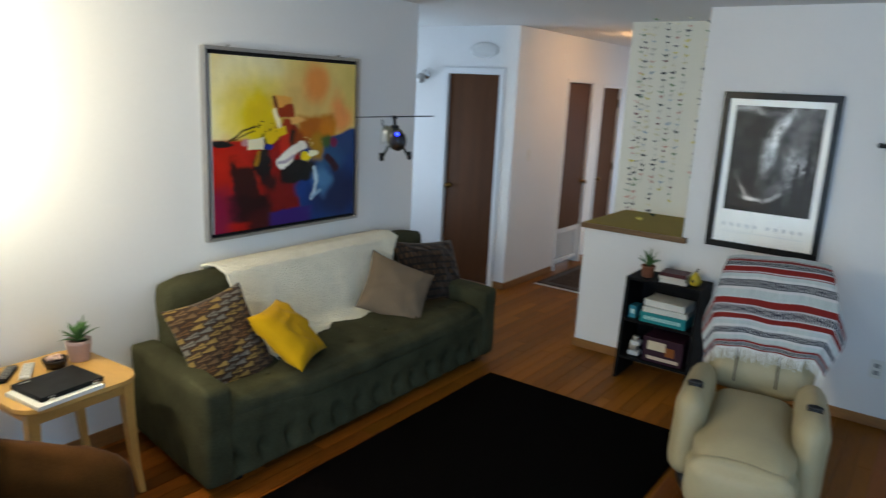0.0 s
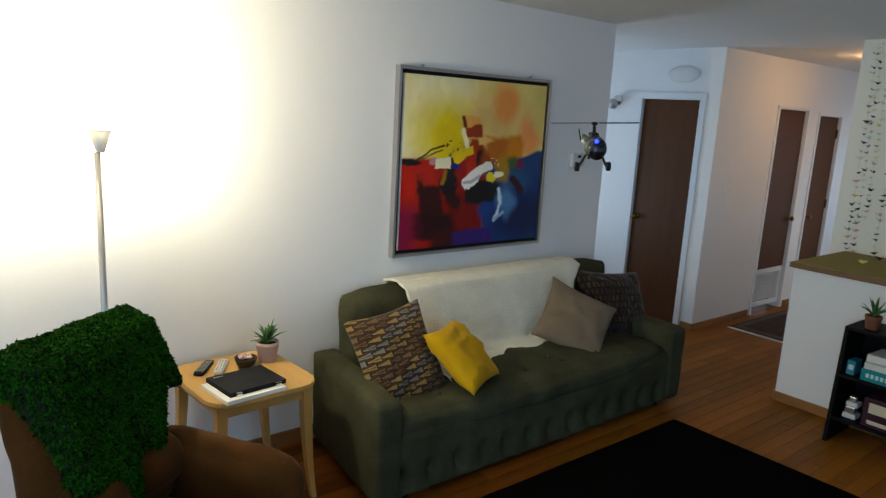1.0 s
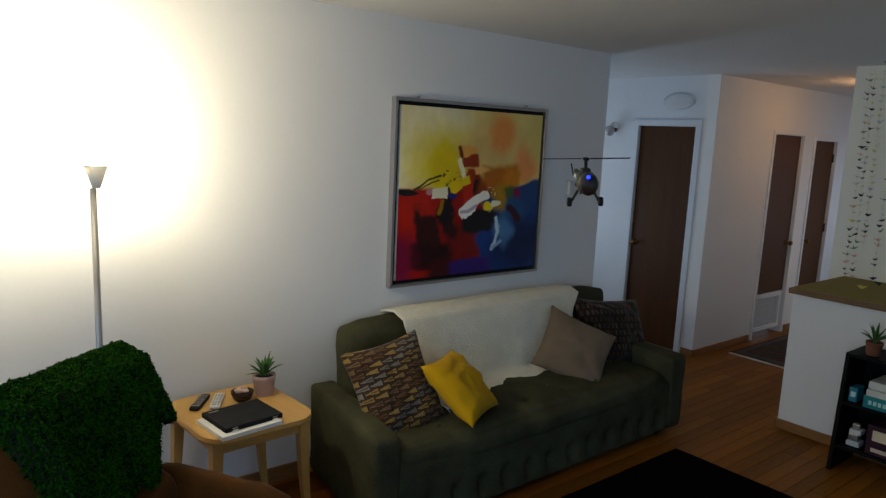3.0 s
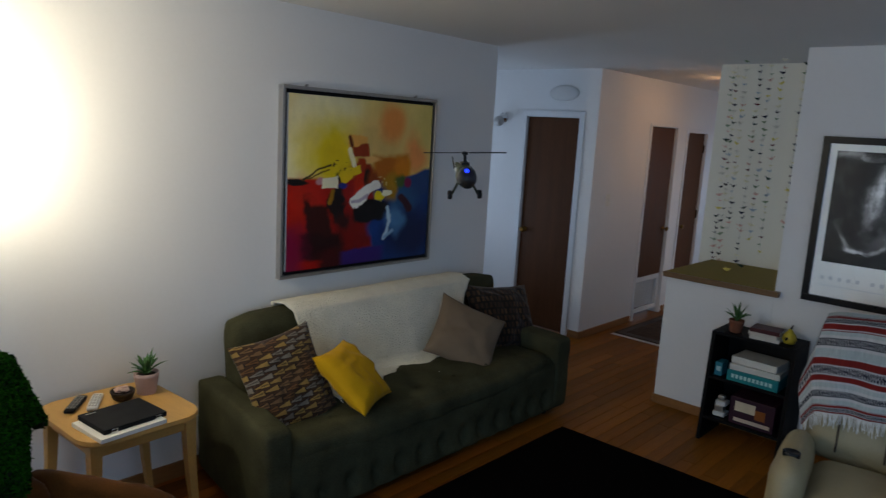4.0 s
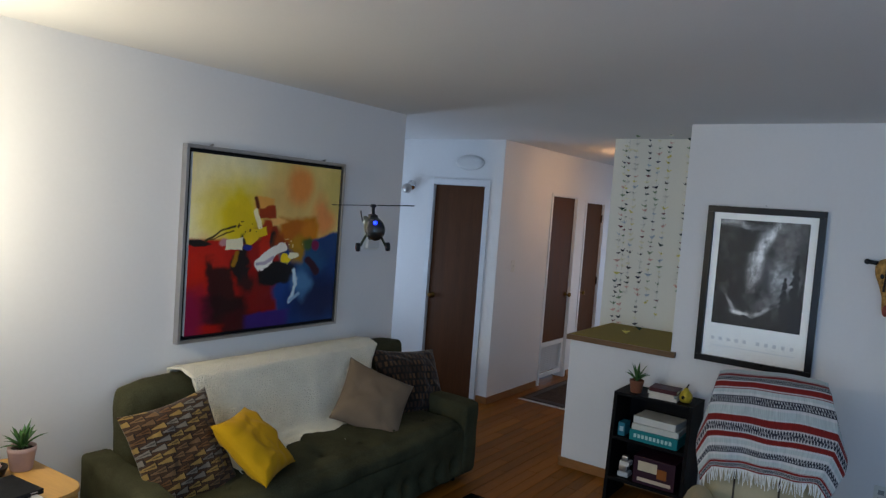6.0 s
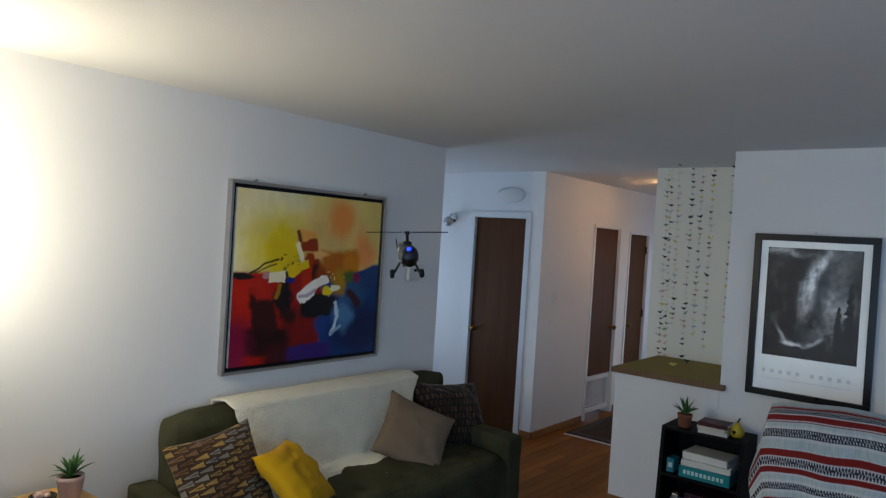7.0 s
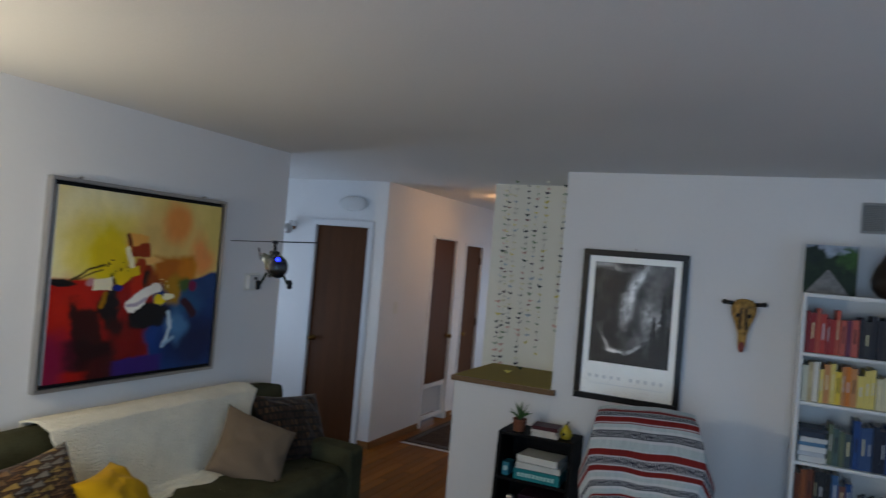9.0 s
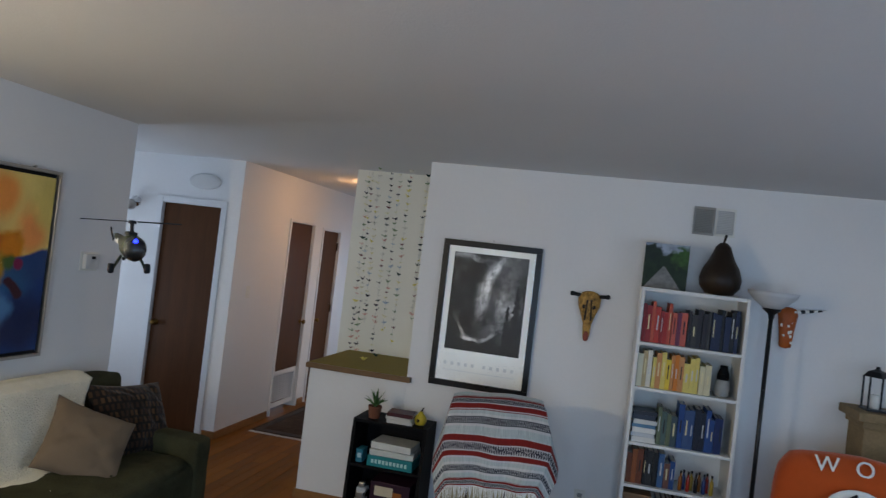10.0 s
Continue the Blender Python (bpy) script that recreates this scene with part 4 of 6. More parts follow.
patterned("patterned_cushion", "brown and gold wedge-patterned cushion against the sofa arm", (-2.685, -0.505, 0.585), 0.48, 0.51, 0.14, axes((0.43, 0.04, 0.04), (0.185, -0.21, -0.40)), 17, 7, True, GOLDS)
cushion("yellow_cushion", "mustard yellow cotton cushion on the sofa", (-2.375, -0.63, 0.585), 0.40, 0.38, 0.15, axes((0.333, 0.18, -0.02), (0.119, -0.24, -0.23)), YELLOWCLOTH, 2.0)
cushion("taupe_cushion", "taupe cotton cushion leaning on the throw", (-1.356, -0.50, 0.575), 0.45, 0.43, 0.15, axes((0.27, -0.25, -0.16), (-0.27, -0.10, -0.27)), BEIGECLOTH, 5.0)
patterned("dark_cushion", "dark brown checked cushion in the sofa corner", (-0.87, -0.41, 0.595), 0.56, 0.47, 0.15, axes((0.436, -0.09, -0.038), (-0.077, -0.22, -0.39)), 10, 17, False, DARKS)

# ---- side table and what lies on it ----
tb = thing("side_table", "blond wood side table with tapered legs", "table", (-3.41, -0.325, 0), rot=3)
def top_outline(s, n=10):
    pts = []
    for cx, cy, a0 in ((1, 1, 0), (-1, 1, 90), (-1, -1, 180), (1, -1, 270)):
        for k in range(n + 1):
            a = radians(a0 + 90 * k / n)
            pts.append((cx * (0.255 - 0.11) * s + 0.11 * s * math.cos(a), cy * (0.265 - 0.11) * s + 0.11 * s * math.sin(a)))
    return pts
bm = bmesh.new()
lo = [bm.verts.new((x, y, 0.560)) for x, y in top_outline(0.985)]
mi = [bm.verts.new((x, y, 0.570)) for x, y in top_outline(1.0)]
hi = [bm.verts.new((x, y, 0.585)) for x, y in top_outline(0.99)]
n = len(lo)
for a, b in ((lo, mi), (mi, hi)):
    for k in range(n):
        bm.faces.new((a[k], a[(k + 1) % n], b[(k + 1) % n], b[k]))
bm.faces.new(lo[::-1]), bm.faces.new(hi)
part("tabletop", bm, BIRCH, tb)
for r in ((-0.19, 0.19, -0.205, -0.19, 0.500, 0.559), (-0.19, 0.19, 0.19, 0.205, 0.500, 0.559), (-0.205, -0.19, -0.19, 0.19, 0.500, 0.559), (0.19, 0.205, -0.19, 0.19, 0.500, 0.559)):
    part("apron", boxes([r], 0.002), BIRCH, tb)
for sx in (-1, 1):
    for sy in (-1, 1):
        bm = bmesh.new()
        rings = []
        for k in range(9):
            t = k / 8
            off = 0.2 + 0.045 * (1 - t) ** 2.2
            hw = 0.012 + 0.012 * t
            z = 0.559 * t
            rings.append([bm.verts.new((sx * off + dx * hw, sy * (0.2 + 0.01 * (1 - t)) + dy * hw, z)) for dx, dy in ((-1, -1), (1, -1), (1, 1), (-1, 1))])
        for a, b in zip(rings, rings[1:]):
            for k in range(4):
                bm.faces.new((a[k], a[(k + 1) % 4], b[(k + 1) % 4], b[k]))
        bm.faces.new(rings[0][::-1]), bm.faces.new(rings[-1])
        part("leg", bm, BIRCH, tb)

TZ = 0.585
pp = thing("paper_stack", "white paper pad under the laptop", "paper", (-3.475, -0.475, TZ), rot=6)
part("pad", boxes([(-0.155, 0.155, -0.135, 0.125, 0.0, 0.018)], 0.002), PAPER, pp)
lp = thing("laptop", "closed black laptop lying on white paper", "laptop", (-3.455, -0.455, TZ + 0.0185), rot=6)
pp.scale = lp.scale = (0.88, 0.88, 1)
part("base", boxes([(-0.15, 0.15, -0.125, 0.115, 0.0, 0.010)], 0.003), BLACK, lp)
part("lid", boxes([(-0.15, 0.15, -0.125, 0.115, 0.0105, 0.020)], 0.003), BLACK, lp)
for x in (-0.105, 0.105):
    part("hinge", boxes([(x - 0.015, x + 0.015, -0.132, -0.1255, 0.002, 0.017)], 0.002), CHROME, lp, "silver hinge")
part("badge", boxes([(-0.125, -0.075, 0.085, 0.094, 0.0201, 0.0208)]), GREYPLASTIC, lp, "small grey badge")


def remote(label, loc, rot, body, l, keys):
    r = thing("remote_control", label, "remote control", loc, "remotes on the table", rot)
    part("body", soft_box(0.045, l, 0.018, 0.008, 5, 0, 0, 0, pose(0, 0, 0.009)), body, r, "", True)
    for k in range(8):
        for i in range(3):
            part("key", boxes([(-0.015 + i * 0.012, -0.007 + i * 0.012, -l / 2 + 0.018 + k * l * 0.1, -l / 2 + 0.026 + k * l * 0.1, 0.0172, 0.0195)]), keys, r)


remote("black remote control lying on the table", (-3.535, -0.18, TZ), -38, BLACK, 0.17, GREYPLASTIC)
remote("silver grey remote control lying on the table", (-3.465, -0.205, TZ), -30, FROST, 0.17, GREYPLASTIC)
bw = thing("small_bowl", "small dark bowl filled with pale pink shells", "bowl", (-3.36, -0.235, TZ))
part("bowl", lathe([(0.022, 0), (0.04, 0.01), (0.05, 0.035), (0.052, 0.045), (0.047, 0.045), (0.04, 0.03), (0.005, 0.02)], 24), DARKBROWN, bw, "", True)
rnd = random.Random(8)
SHELL = mat("pink_shell", (0.62, 0.42, 0.36), 0.5, vary=0.15, bump=0.1)
for k in range(16):
    a, r = rnd.uniform(0, 6.28), rnd.uniform(0, 0.033)
    part("shell", ball(bmesh.new(), (r * math.cos(a), r * math.sin(a), 0.043 + rnd.uniform(0, 0.012)), 0.012, (1, rnd.uniform(0.6, 1), 0.6), 8), SHELL, bw, "pale pink shell", True)


def potted(label, loc, r, h, potmat, seed, leaves, ll):
    p = thing("potted_succulent", label, "plant", loc)
    part("pot", lathe([(r * 0.74, 0), (r * 0.78, 0.004), (r * 0.97, h * 0.8), (r, h * 0.82), (r, h), (r * 0.9, h), (r * 0.85, h * 0.85), (0.004, h * 0.84)], 24), potmat, p, "", True)
    bm = lathe([(r * 0.86, h * 0.86), (r * 0.5, h * 0.9), (0.003, h * 0.9)], 20)
    part("soil", bm, SOIL, p, "", True)
    rnd = random.Random(seed)
    for k in range(leaves):
        a = k * 2.4 + rnd.uniform(-0.2, 0.2)
        tilt = 0.25 + 0.9 * (k / leaves)
        L = ll * rnd.uniform(0.75, 1.1)
        bm = bmesh.new()
        rings = []
        for j in range(7):
            t = j / 6
            s = L * t
            out_, up = s * math.sin(tilt * (0.7 + 0.5 * t)), s * math.cos(tilt * (0.7 + 0.5 * t))
            w = 0.010 * (1 - t ** 1.8) * (0.6 + 1.2 * t) + 0.0006
            c = Vector((out_ * math.cos(a), out_ * math.sin(a), h * 0.88 + up))
            sd = Vector((-math.sin(a), math.cos(a), 0))
            nrm = Vector((-math.cos(a) * math.cos(tilt), -math.sin(a) * math.cos(tilt), math.sin(tilt)))
            rings.append([bm.verts.new(c + sd * w), bm.verts.new(c + nrm * w * 0.1), bm.verts.new(c - sd * w), bm.verts.new(c - nrm * w * 0.5)])
        for x, y in zip(rings, rings[1:]):
            for q in range(4):
                bm.faces.new((x[q], x[(q + 1) % 4], y[(q + 1) % 4], y[q]))
        part("leaf", bm, LEAF, p, "", True)
    return p


potted("green succulent in a pale pink pot on the table", (-3.245, -0.215, TZ), 0.054, 0.098, PINKPOT, 2, 18, 0.115)

# ---- uplight floor lamp by the wall ----
fl = thing("floor_lamp", "slim grey uplight floor lamp, lit", "floor lamp", (-3.973, -0.36, 0))
part("foot", lathe([(0.12, 0), (0.12, 0.012), (0.03, 0.03), (0.012, 0.04)], 28), SILVER, fl, "", True)
part("pole", rod(bmesh.new(), (0, 0, 0.035), (-0.012, 0, 1.575), 0.0125, 14), SILVER, fl, "grey metal pole", True)
part("shade", lathe([(0.014, 1.575), (0.022, 1.60), (0.036, 1.645), (0.046, 1.66), (0.043, 1.66), (0.033, 1.645), (0.018, 1.605), (0.004, 1.60)], 24), FROST, fl, "small pale cup shade", True)
bb = part("bulb", ball(bmesh.new(), (-0.012, 0, 1.645), 0.022), BULBGLOW, fl, "glowing bulb", True)

# ---- brown recliner with a mossy green throw ----
br = thing("brown_recliner", "brown suede recliner half covered by a green throw", "recliner", (-4.20, -0.80, 0), rot=-53)
br.scale = (0.86, 0.86, 0.985)
def rp(nm, dims, loc, r, rot=(0, 0, 0), bulge=0.03, n=9, lab=""):
    return part(nm, soft_box(*dims, r, n, bulge, 0.012, len(br.children) * 2.3, pose(*loc, *rot)), BROWNSUEDE, br, lab, True)
rp("base", (0.62, 0.56, 0.26), (0.46, 0, 0.19), 0.05)
rp("seat", (0.62, 0.42, 0.20), (0.52, 0, 0.37), 0.08)
rp("backrest", (0.22, 0.56, 0.72), (0.10, 0, 0.68), 0.09, (0, -14, 0), 0.03, 12)
for s in (-1, 1):
    rp("arm", (0.66, 0.17, 0.46), (0.47, s * 0.285, 0.415), 0.085, (0, 4, 0), 0.02, 10)
for s_ in (-1, 1):
    rp("back_pad", (0.16, 0.27, 0.20), (0.235, s_ * 0.135, 0.585), 0.07, (0, -14, 0), 0.04, 10)
rp("footrest", (0.10, 0.44, 0.26), (0.82, 0, 0.24), 0.05)

def moss_fn(u, v):
    """u across the back, v from behind over the top to the hem, which runs up slantwise to the far side."""
    pts = [(-0.14, 0.93), (-0.13, 0.985), (-0.09, 1.03), (0.0, 1.075), (0.12, 1.04), (0.22, 0.87), (0.28, 0.70), (0.325, 0.56), (0.36, 0.45)]
    k = v * (len(pts) - 1) * (0.95 - 0.26 * u - 0.09 * u * u + 0.025 * math.sin(u * 21))
    i = min(int(k), len(pts) - 2)
    f = k - i
    x = pts[i][0] + (pts[i + 1][0] - pts[i][0]) * f
    z = pts[i][1] + (pts[i + 1][1] - pts[i][1]) * f
    y = (u - 0.5) * 2
    over = max(0.0, abs(y) - 0.80) / 0.20
    low = max(0.0, k - 3.2) / 4.8
    yy = math.copysign(min(abs(y), 0.80) / 0.80 * 0.30 + 0.05 * math.sin(over * 1.57), y)
    if y < 0:
        yy += 0.20 * low * abs(y)
    z -= 0.09 * over ** 1.5 + 0.012 * noise.noise(Vector((u * 7, v * 7, 0)))
    x += 0.018 * noise.noise(Vector((u * 6, v * 6, 5))) + 0.014 * math.sin(u * 19 + v * 2) * low + 0.016 - 0.05 * over ** 2
    return (x, yy, z)


mt_ = thing("green_throw", "mossy green tufted throw over the recliner back", "throw", (-4.20, -0.80, 0), rot=-53)
mt_.scale = (0.86, 0.86, 0.985)
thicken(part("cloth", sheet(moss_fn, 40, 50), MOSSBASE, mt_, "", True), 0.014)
rnd = random.Random(5)
verts, faces = [], []
middle = Vector((0.08, 0, 0.60))
for k in range(30000):
    u, v = rnd.random(), rnd.random()
    p = Vector(moss_fn(u, v))
    a, b = Vector(moss_fn(min(1, u + 0.01), v)), Vector(moss_fn(u, min(1, v + 0.01)))
    nn = (a - p).cross(b - p)
    nn = nn.normalized() if nn.length > 1e-9 else Vector((0, 0, 1))
    if nn.dot(p - middle) < 0:
        nn = -nn
    d = (nn * 0.8 + Vector((rnd.uniform(-1, 1), rnd.uniform(-1, 1), rnd.uniform(-1.5, 0.3)))).normalized()
    L, w = rnd.uniform(0.008, 0.017), rnd.uniform(0.0020, 0.0040)
    s = d.cross(Vector((rnd.uniform(-1, 1), rnd.uniform(-1, 1), rnd.uniform(-1, 1)))).normalized() * w
    t2 = d.cross(s).normalized() * w
    o = p + nn * 0.008
    i0 = len(verts)
    mid = o + d * L * 0.6
    tip = mid + (d + Vector((rnd.uniform(-1, 1), rnd.uniform(-1, 1), rnd.uniform(-1.6, 0.2)))).normalized() * L * 0.55
    verts += [o + s, o - s, o + t2, mid + s * 1.25, mid - s * 1.25, mid + t2 * 1.25, tip + s * 0.5, tip - s * 0.5, tip + t2 * 0.5]
    for q in (i0, i0 + 3):
        faces += [(q, q + 1, q + 4, q + 3), (q + 1, q + 2, q + 5, q + 4), (q + 2, q, q + 3, q + 5)]
    faces.append((i0 + 6, i0 + 7, i0 + 8))
me = bpy.data.meshes.new("yarn")
me.from_pydata([tuple(v) for v in verts], [], faces)
me.materials.append(MOSS)
tufts = new("yarn", me)
tufts.parent = mt_
tagged(tufts, "dense green yarn tufts", kind="stuff")

# ---- rugs ----
rg = thing("area_rug", "dark brown black area rug on the oak floor", "rug", (-2.05, -1.66, 0.0005))
part("rug_surface", soft_box(2.28, 1.36, 0.014, 0.006, 14, 0, 0.0015, 0, pose(0, 0, 0.007)), RUG, rg)
hr = thing("hall_rug", "small patterned hall rug with pale fringe", "rug", (2.15, -0.42, 0.0005))
part("rug_surface", boxes([(-0.80, 0.80, -0.33, 0.33, 0.0, 0.010)], 0.003), HALLRUG, hr)
part("border", boxes([(-0.78, 0.78, -0.31, -0.25, 0.0101, 0.012), (-0.78, 0.78, 0.25, 0.31, 0.0101, 0.012), (-0.78, -0.70, -0.25, 0.25, 0.0101, 0.012), (0.70, 0.78, -0.25, 0.25, 0.0101, 0.012)]), DARKBROWN, hr, "dark woven border")
bm = bmesh.new()
for k in range(60):
    y = -0.325 + k * 0.011
    rod(bm, (-0.80, y, 0.006), (-0.84, y + 0.004, 0.003), 0.003, 5)
part("fringe", bm, PAPER, hr, "pale cotton fringe")

# ---- black shelf cart ----
ct = thing("shelf_cart", "small black three-tier shelf by the half wall", "shelf", (-0.20, -1.875, 0))
for s in (-1, 1):
    bm = bmesh.new()
    vs = []
    for y in (s * 0.235 - 0.011, s * 0.235 + 0.011):
        for x, z in ((-0.165, 0), (0.165, 0), (0.165, 0.70), (-0.11, 0.70)):
            vs.append(bm.verts.new((x, y, z)))
    for f in ((0, 1, 2, 3), (7, 6, 5, 4), (0, 4, 5, 1), (1, 5, 6, 2), (2, 6, 7, 3), (3, 7, 4, 0)):
        bm.faces.new([vs[i] for i in f])
    bmesh.ops.recalc_face_normals(bm, faces=bm.faces)
    part("side_panel", bm, BLACKWOOD, ct)
for z, d in ((0.14, 0.15), (0.40, 0.135), (0.683, 0.12)):
    part("shelf", boxes([(-d, 0.165, -0.224, 0.224, z, z + 0.018)], 0.002), BLACKWOOD, ct)
part("back_panel", boxes([(0.158, 0.166, -0.224, 0.224, 0.16, 0.68)]), BLACKWOOD, ct)
CX, CY = -0.20, -1.875
potted("small green succulent in a terracotta pot on the shelf", (CX - 0.03, CY + 0.135, 0.7012), 0.045, 0.08, TERRACOTTA, 5, 14, 0.12)


def book(label, loc, w, d, h, cover, rot=0.0, lean=0.0, flat=False, group="", roll=0.0):
    """A bound book: cover with spine, and a paper block. Upright: w is the thickness along local y, d the depth along x, h the height."""
    b = thing("book", label, "book", loc, group, rot)
    if lean:
        b.matrix_world = b.matrix_world @ pose(0, 0, 0, lean, 0, 0)
    t = 0.002
    if flat:
        part("cover", boxes([(-d / 2, d / 2, -h / 2, h / 2, 0, t), (-d / 2, d / 2, -h / 2, h / 2, w - t, w), (-d / 2, -d / 2 + t, -h / 2, h / 2, t, w - t)], 0), cover, b)
        part("page_block", boxes([(-d / 2 + t, d / 2 - 0.004, -h / 2 + 0.004, h / 2 - 0.004, t, w - t)]), PAPER, b)
    else:
        part("cover", boxes([(-d / 2, d / 2, -w / 2, -w / 2 + t, 0, h), (-d / 2, d / 2, w / 2 - t, w / 2, 0, h), (-d / 2, -d / 2 + t, -w / 2 + t, w / 2 - t, 0, h)], 0), cover, b)
        part("page_block", boxes([(-d / 2 + t, d / 2 - 0.004, -w / 2 + t, w / 2 - t, 0.003, h - 0.004)]), PAPER, b)
    return b


_covers = {}
def cover(rgb):
    if rgb not in _covers:
        _covers[rgb] = mat("book_cover", lin(rgb), 0.45, vary=0.12, scale=12, fine=150, bump=0.04)
    return _covers[rgb]


z = 0.7012
for k, (wd, rgb, r) in enumerate(((0.022, (0.80, 0.78, 0.74), 4), (0.020, (0.78, 0.76, 0.72), -6), (0.024, (0.28, 0.10, 0.11), 3))):
    book("white book in a small stack" if k < 2 else "dark red book on top of the stack", (CX - 0.02, CY - 0.05, z), wd, 0.14, 0.17, cover(rgb), r, 0, True, "books on the black shelf")
    z += wd + 0.0006
gd = thing("yellow_gourd", "yellow and black gourd ornament on the shelf", "ornament", (CX - 0.02, CY - 0.175, 0.7012))
GOURD = mat("yellow_glaze", (0.50, 0.38, 0.03), 0.4, vary=0.25, scale=20, bump=0.05)
part("body", lathe([(0.005, 0), (0.03, 0.004), (0.042, 0.03), (0.036, 0.055), (0.018, 0.075), (0.010, 0.09)], 20), GOURD, gd, "", True)
part("stem", rod(bmesh.new(), (0, 0, 0.088), (0.006, -0.012, 0.115), 0.006, 8, 0.004), BLACK, gd, "dark stem")
part("spot", ball(bmesh.new(), (-0.037, 0.005, 0.035), 0.012, (0.5, 1, 1), 10), BLACK, gd, "black spot", True)


def game_box(label, loc, dims, rgb, rot=0.0, bars=()):
    g = thing("game_box", label, "box", loc, "boxes on the black shelf", rot)
    part("box", boxes([(-dims[0] / 2, dims[0] / 2, -dims[1] / 2, dims[1] / 2, 0, dims[2])], 0.003), cover(rgb), g)
    for y0, y1, z0, z1, c in bars:
        part("lettering", boxes([(-dims[0] / 2 - 0.0012, -dims[0] / 2 + 0.001, y0, y1, z0, z1)]), cover(c), g, "plain bar of lettering")
    return g


tealbars = tuple((-0.115 + k * 0.0245, -0.099 + k * 0.0245, 0.022, 0.046, (0.72, 0.85, 0.84)) for k in range(10))
game_box("teal game box under two white boxes", (CX - 0.01, CY - 0.03, 0.4186), (0.23, 0.30, 0.068), (0.10, 0.50, 0.52), 0, tealbars)
game_box("flat white box on the teal box", (CX - 0.005, CY - 0.03, 0.4872), (0.22, 0.29, 0.036), (0.80, 0.80, 0.78), 2)
game_box("flat white box on top of the pile", (CX + 0.005, CY - 0.025, 0.5238), (0.20, 0.27, 0.042), (0.82, 0.82, 0.80), -3)
game_box("small teal box standing on the shelf", (CX - 0.045, CY + 0.185, 0.4186), (0.10, 0.045, 0.085), (0.16, 0.46, 0.54), 0, ((-0.014, 0.012, 0.03, 0.06, (0.7, 0.8, 0.82)),))
game_box("purple game box with pale lettering on the low shelf", (CX - 0.02, CY - 0.055, 0.1586), (0.22, 0.26, 0.17), (0.20, 0.10, 0.16), 0, ((-0.11, 0.10, 0.02, 0.042, (0.80, 0.74, 0.66)), (-0.02, 0.10, 0.085, 0.145, (0.80, 0.76, 0.66)), (-0.08, -0.02, 0.06, 0.12, (0.55, 0.32, 0.12))))
tr = thing("toy_figure_stack", "small silver toy blocks stacked on the low shelf", "toy", (CX - 0.06, CY + 0.15, 0.1586))
for k, (dx, w, z0, z1) in enumerate(((0, 0.04, 0, 0.03), (0.005, 0.03, 0.0305, 0.07), (-0.004, 0.036, 0.0705, 0.10), (0.0, 0.022, 0.1005, 0.13))):
    part("block", boxes([(-w, w, dx - w * 0.9, dx + w * 0.9, z0, z1)], 0.006), SILVER if k % 2 else FROST, tr)

# ---- cream recliner with a striped blanket ----
cr = thing("cream_recliner", "cream leather recliner with a striped blanket on its back", "recliner", (-1.30, -2.68, 0), rot=189)
def cp(nm, dims, loc, r, rot=(0, 0, 0), bulge=0.02, n=9, lab="", m=CREAMLEATHER):
    return part(nm, soft_box(*dims, r, n, bulge, 0.006, len(cr.children) * 1.7, pose(*loc, *rot)), m, cr, lab, True)
cp("base", (0.70, 0.46, 0.20), (0.02, 0, 0.22), 0.06)
cp("seat", (0.80, 0.38, 0.17), (0.10, 0, 0.34), 0.07, bulge=0.035)
cp("footrest", (0.10, 0.40, 0.24), (0.50, 0, 0.26), 0.05)
cp("backrest", (0.13, 0.50, 0.66), (-0.545, 0, 0.68), 0.08, (0, -26, 0), 0.03, 12)
for y in (-0.11, 0.09):
    bm = bmesh.new()
    rod(bm, (-0.315, y, 0.44), (-0.395, y, 0.62), 0.005, 8)
    part("seam", bm, DARKBROWN, cr, "dark back seam")
for s in (-1, 1):
    cp("arm", (0.62, 0.135, 0.40), (-0.02, s * 0.255, 0.33), 0.07, (0, -3, 0), 0.012, 10)
    bm = lathe([(0.036, -0.02), (0.036, 0.002), (0.031, 0.003), (0.029, -0.002), (0.002, -0.004)], 24)
    bmesh.ops.transform(bm, matrix=pose(0.10, s * 0.255, 0.553, 0, -3, 0), verts=bm.verts)
    part("cup_holder", bm, SATINBLACK, cr, "dark cup holder ring", True)
part("pedestal", lathe([(0.29, 0), (0.30, 0.02), (0.28, 0.05), (0.10, 0.06), (0.10, 0.13)], 36), SATINBLACK, cr, "round black swivel base", True)

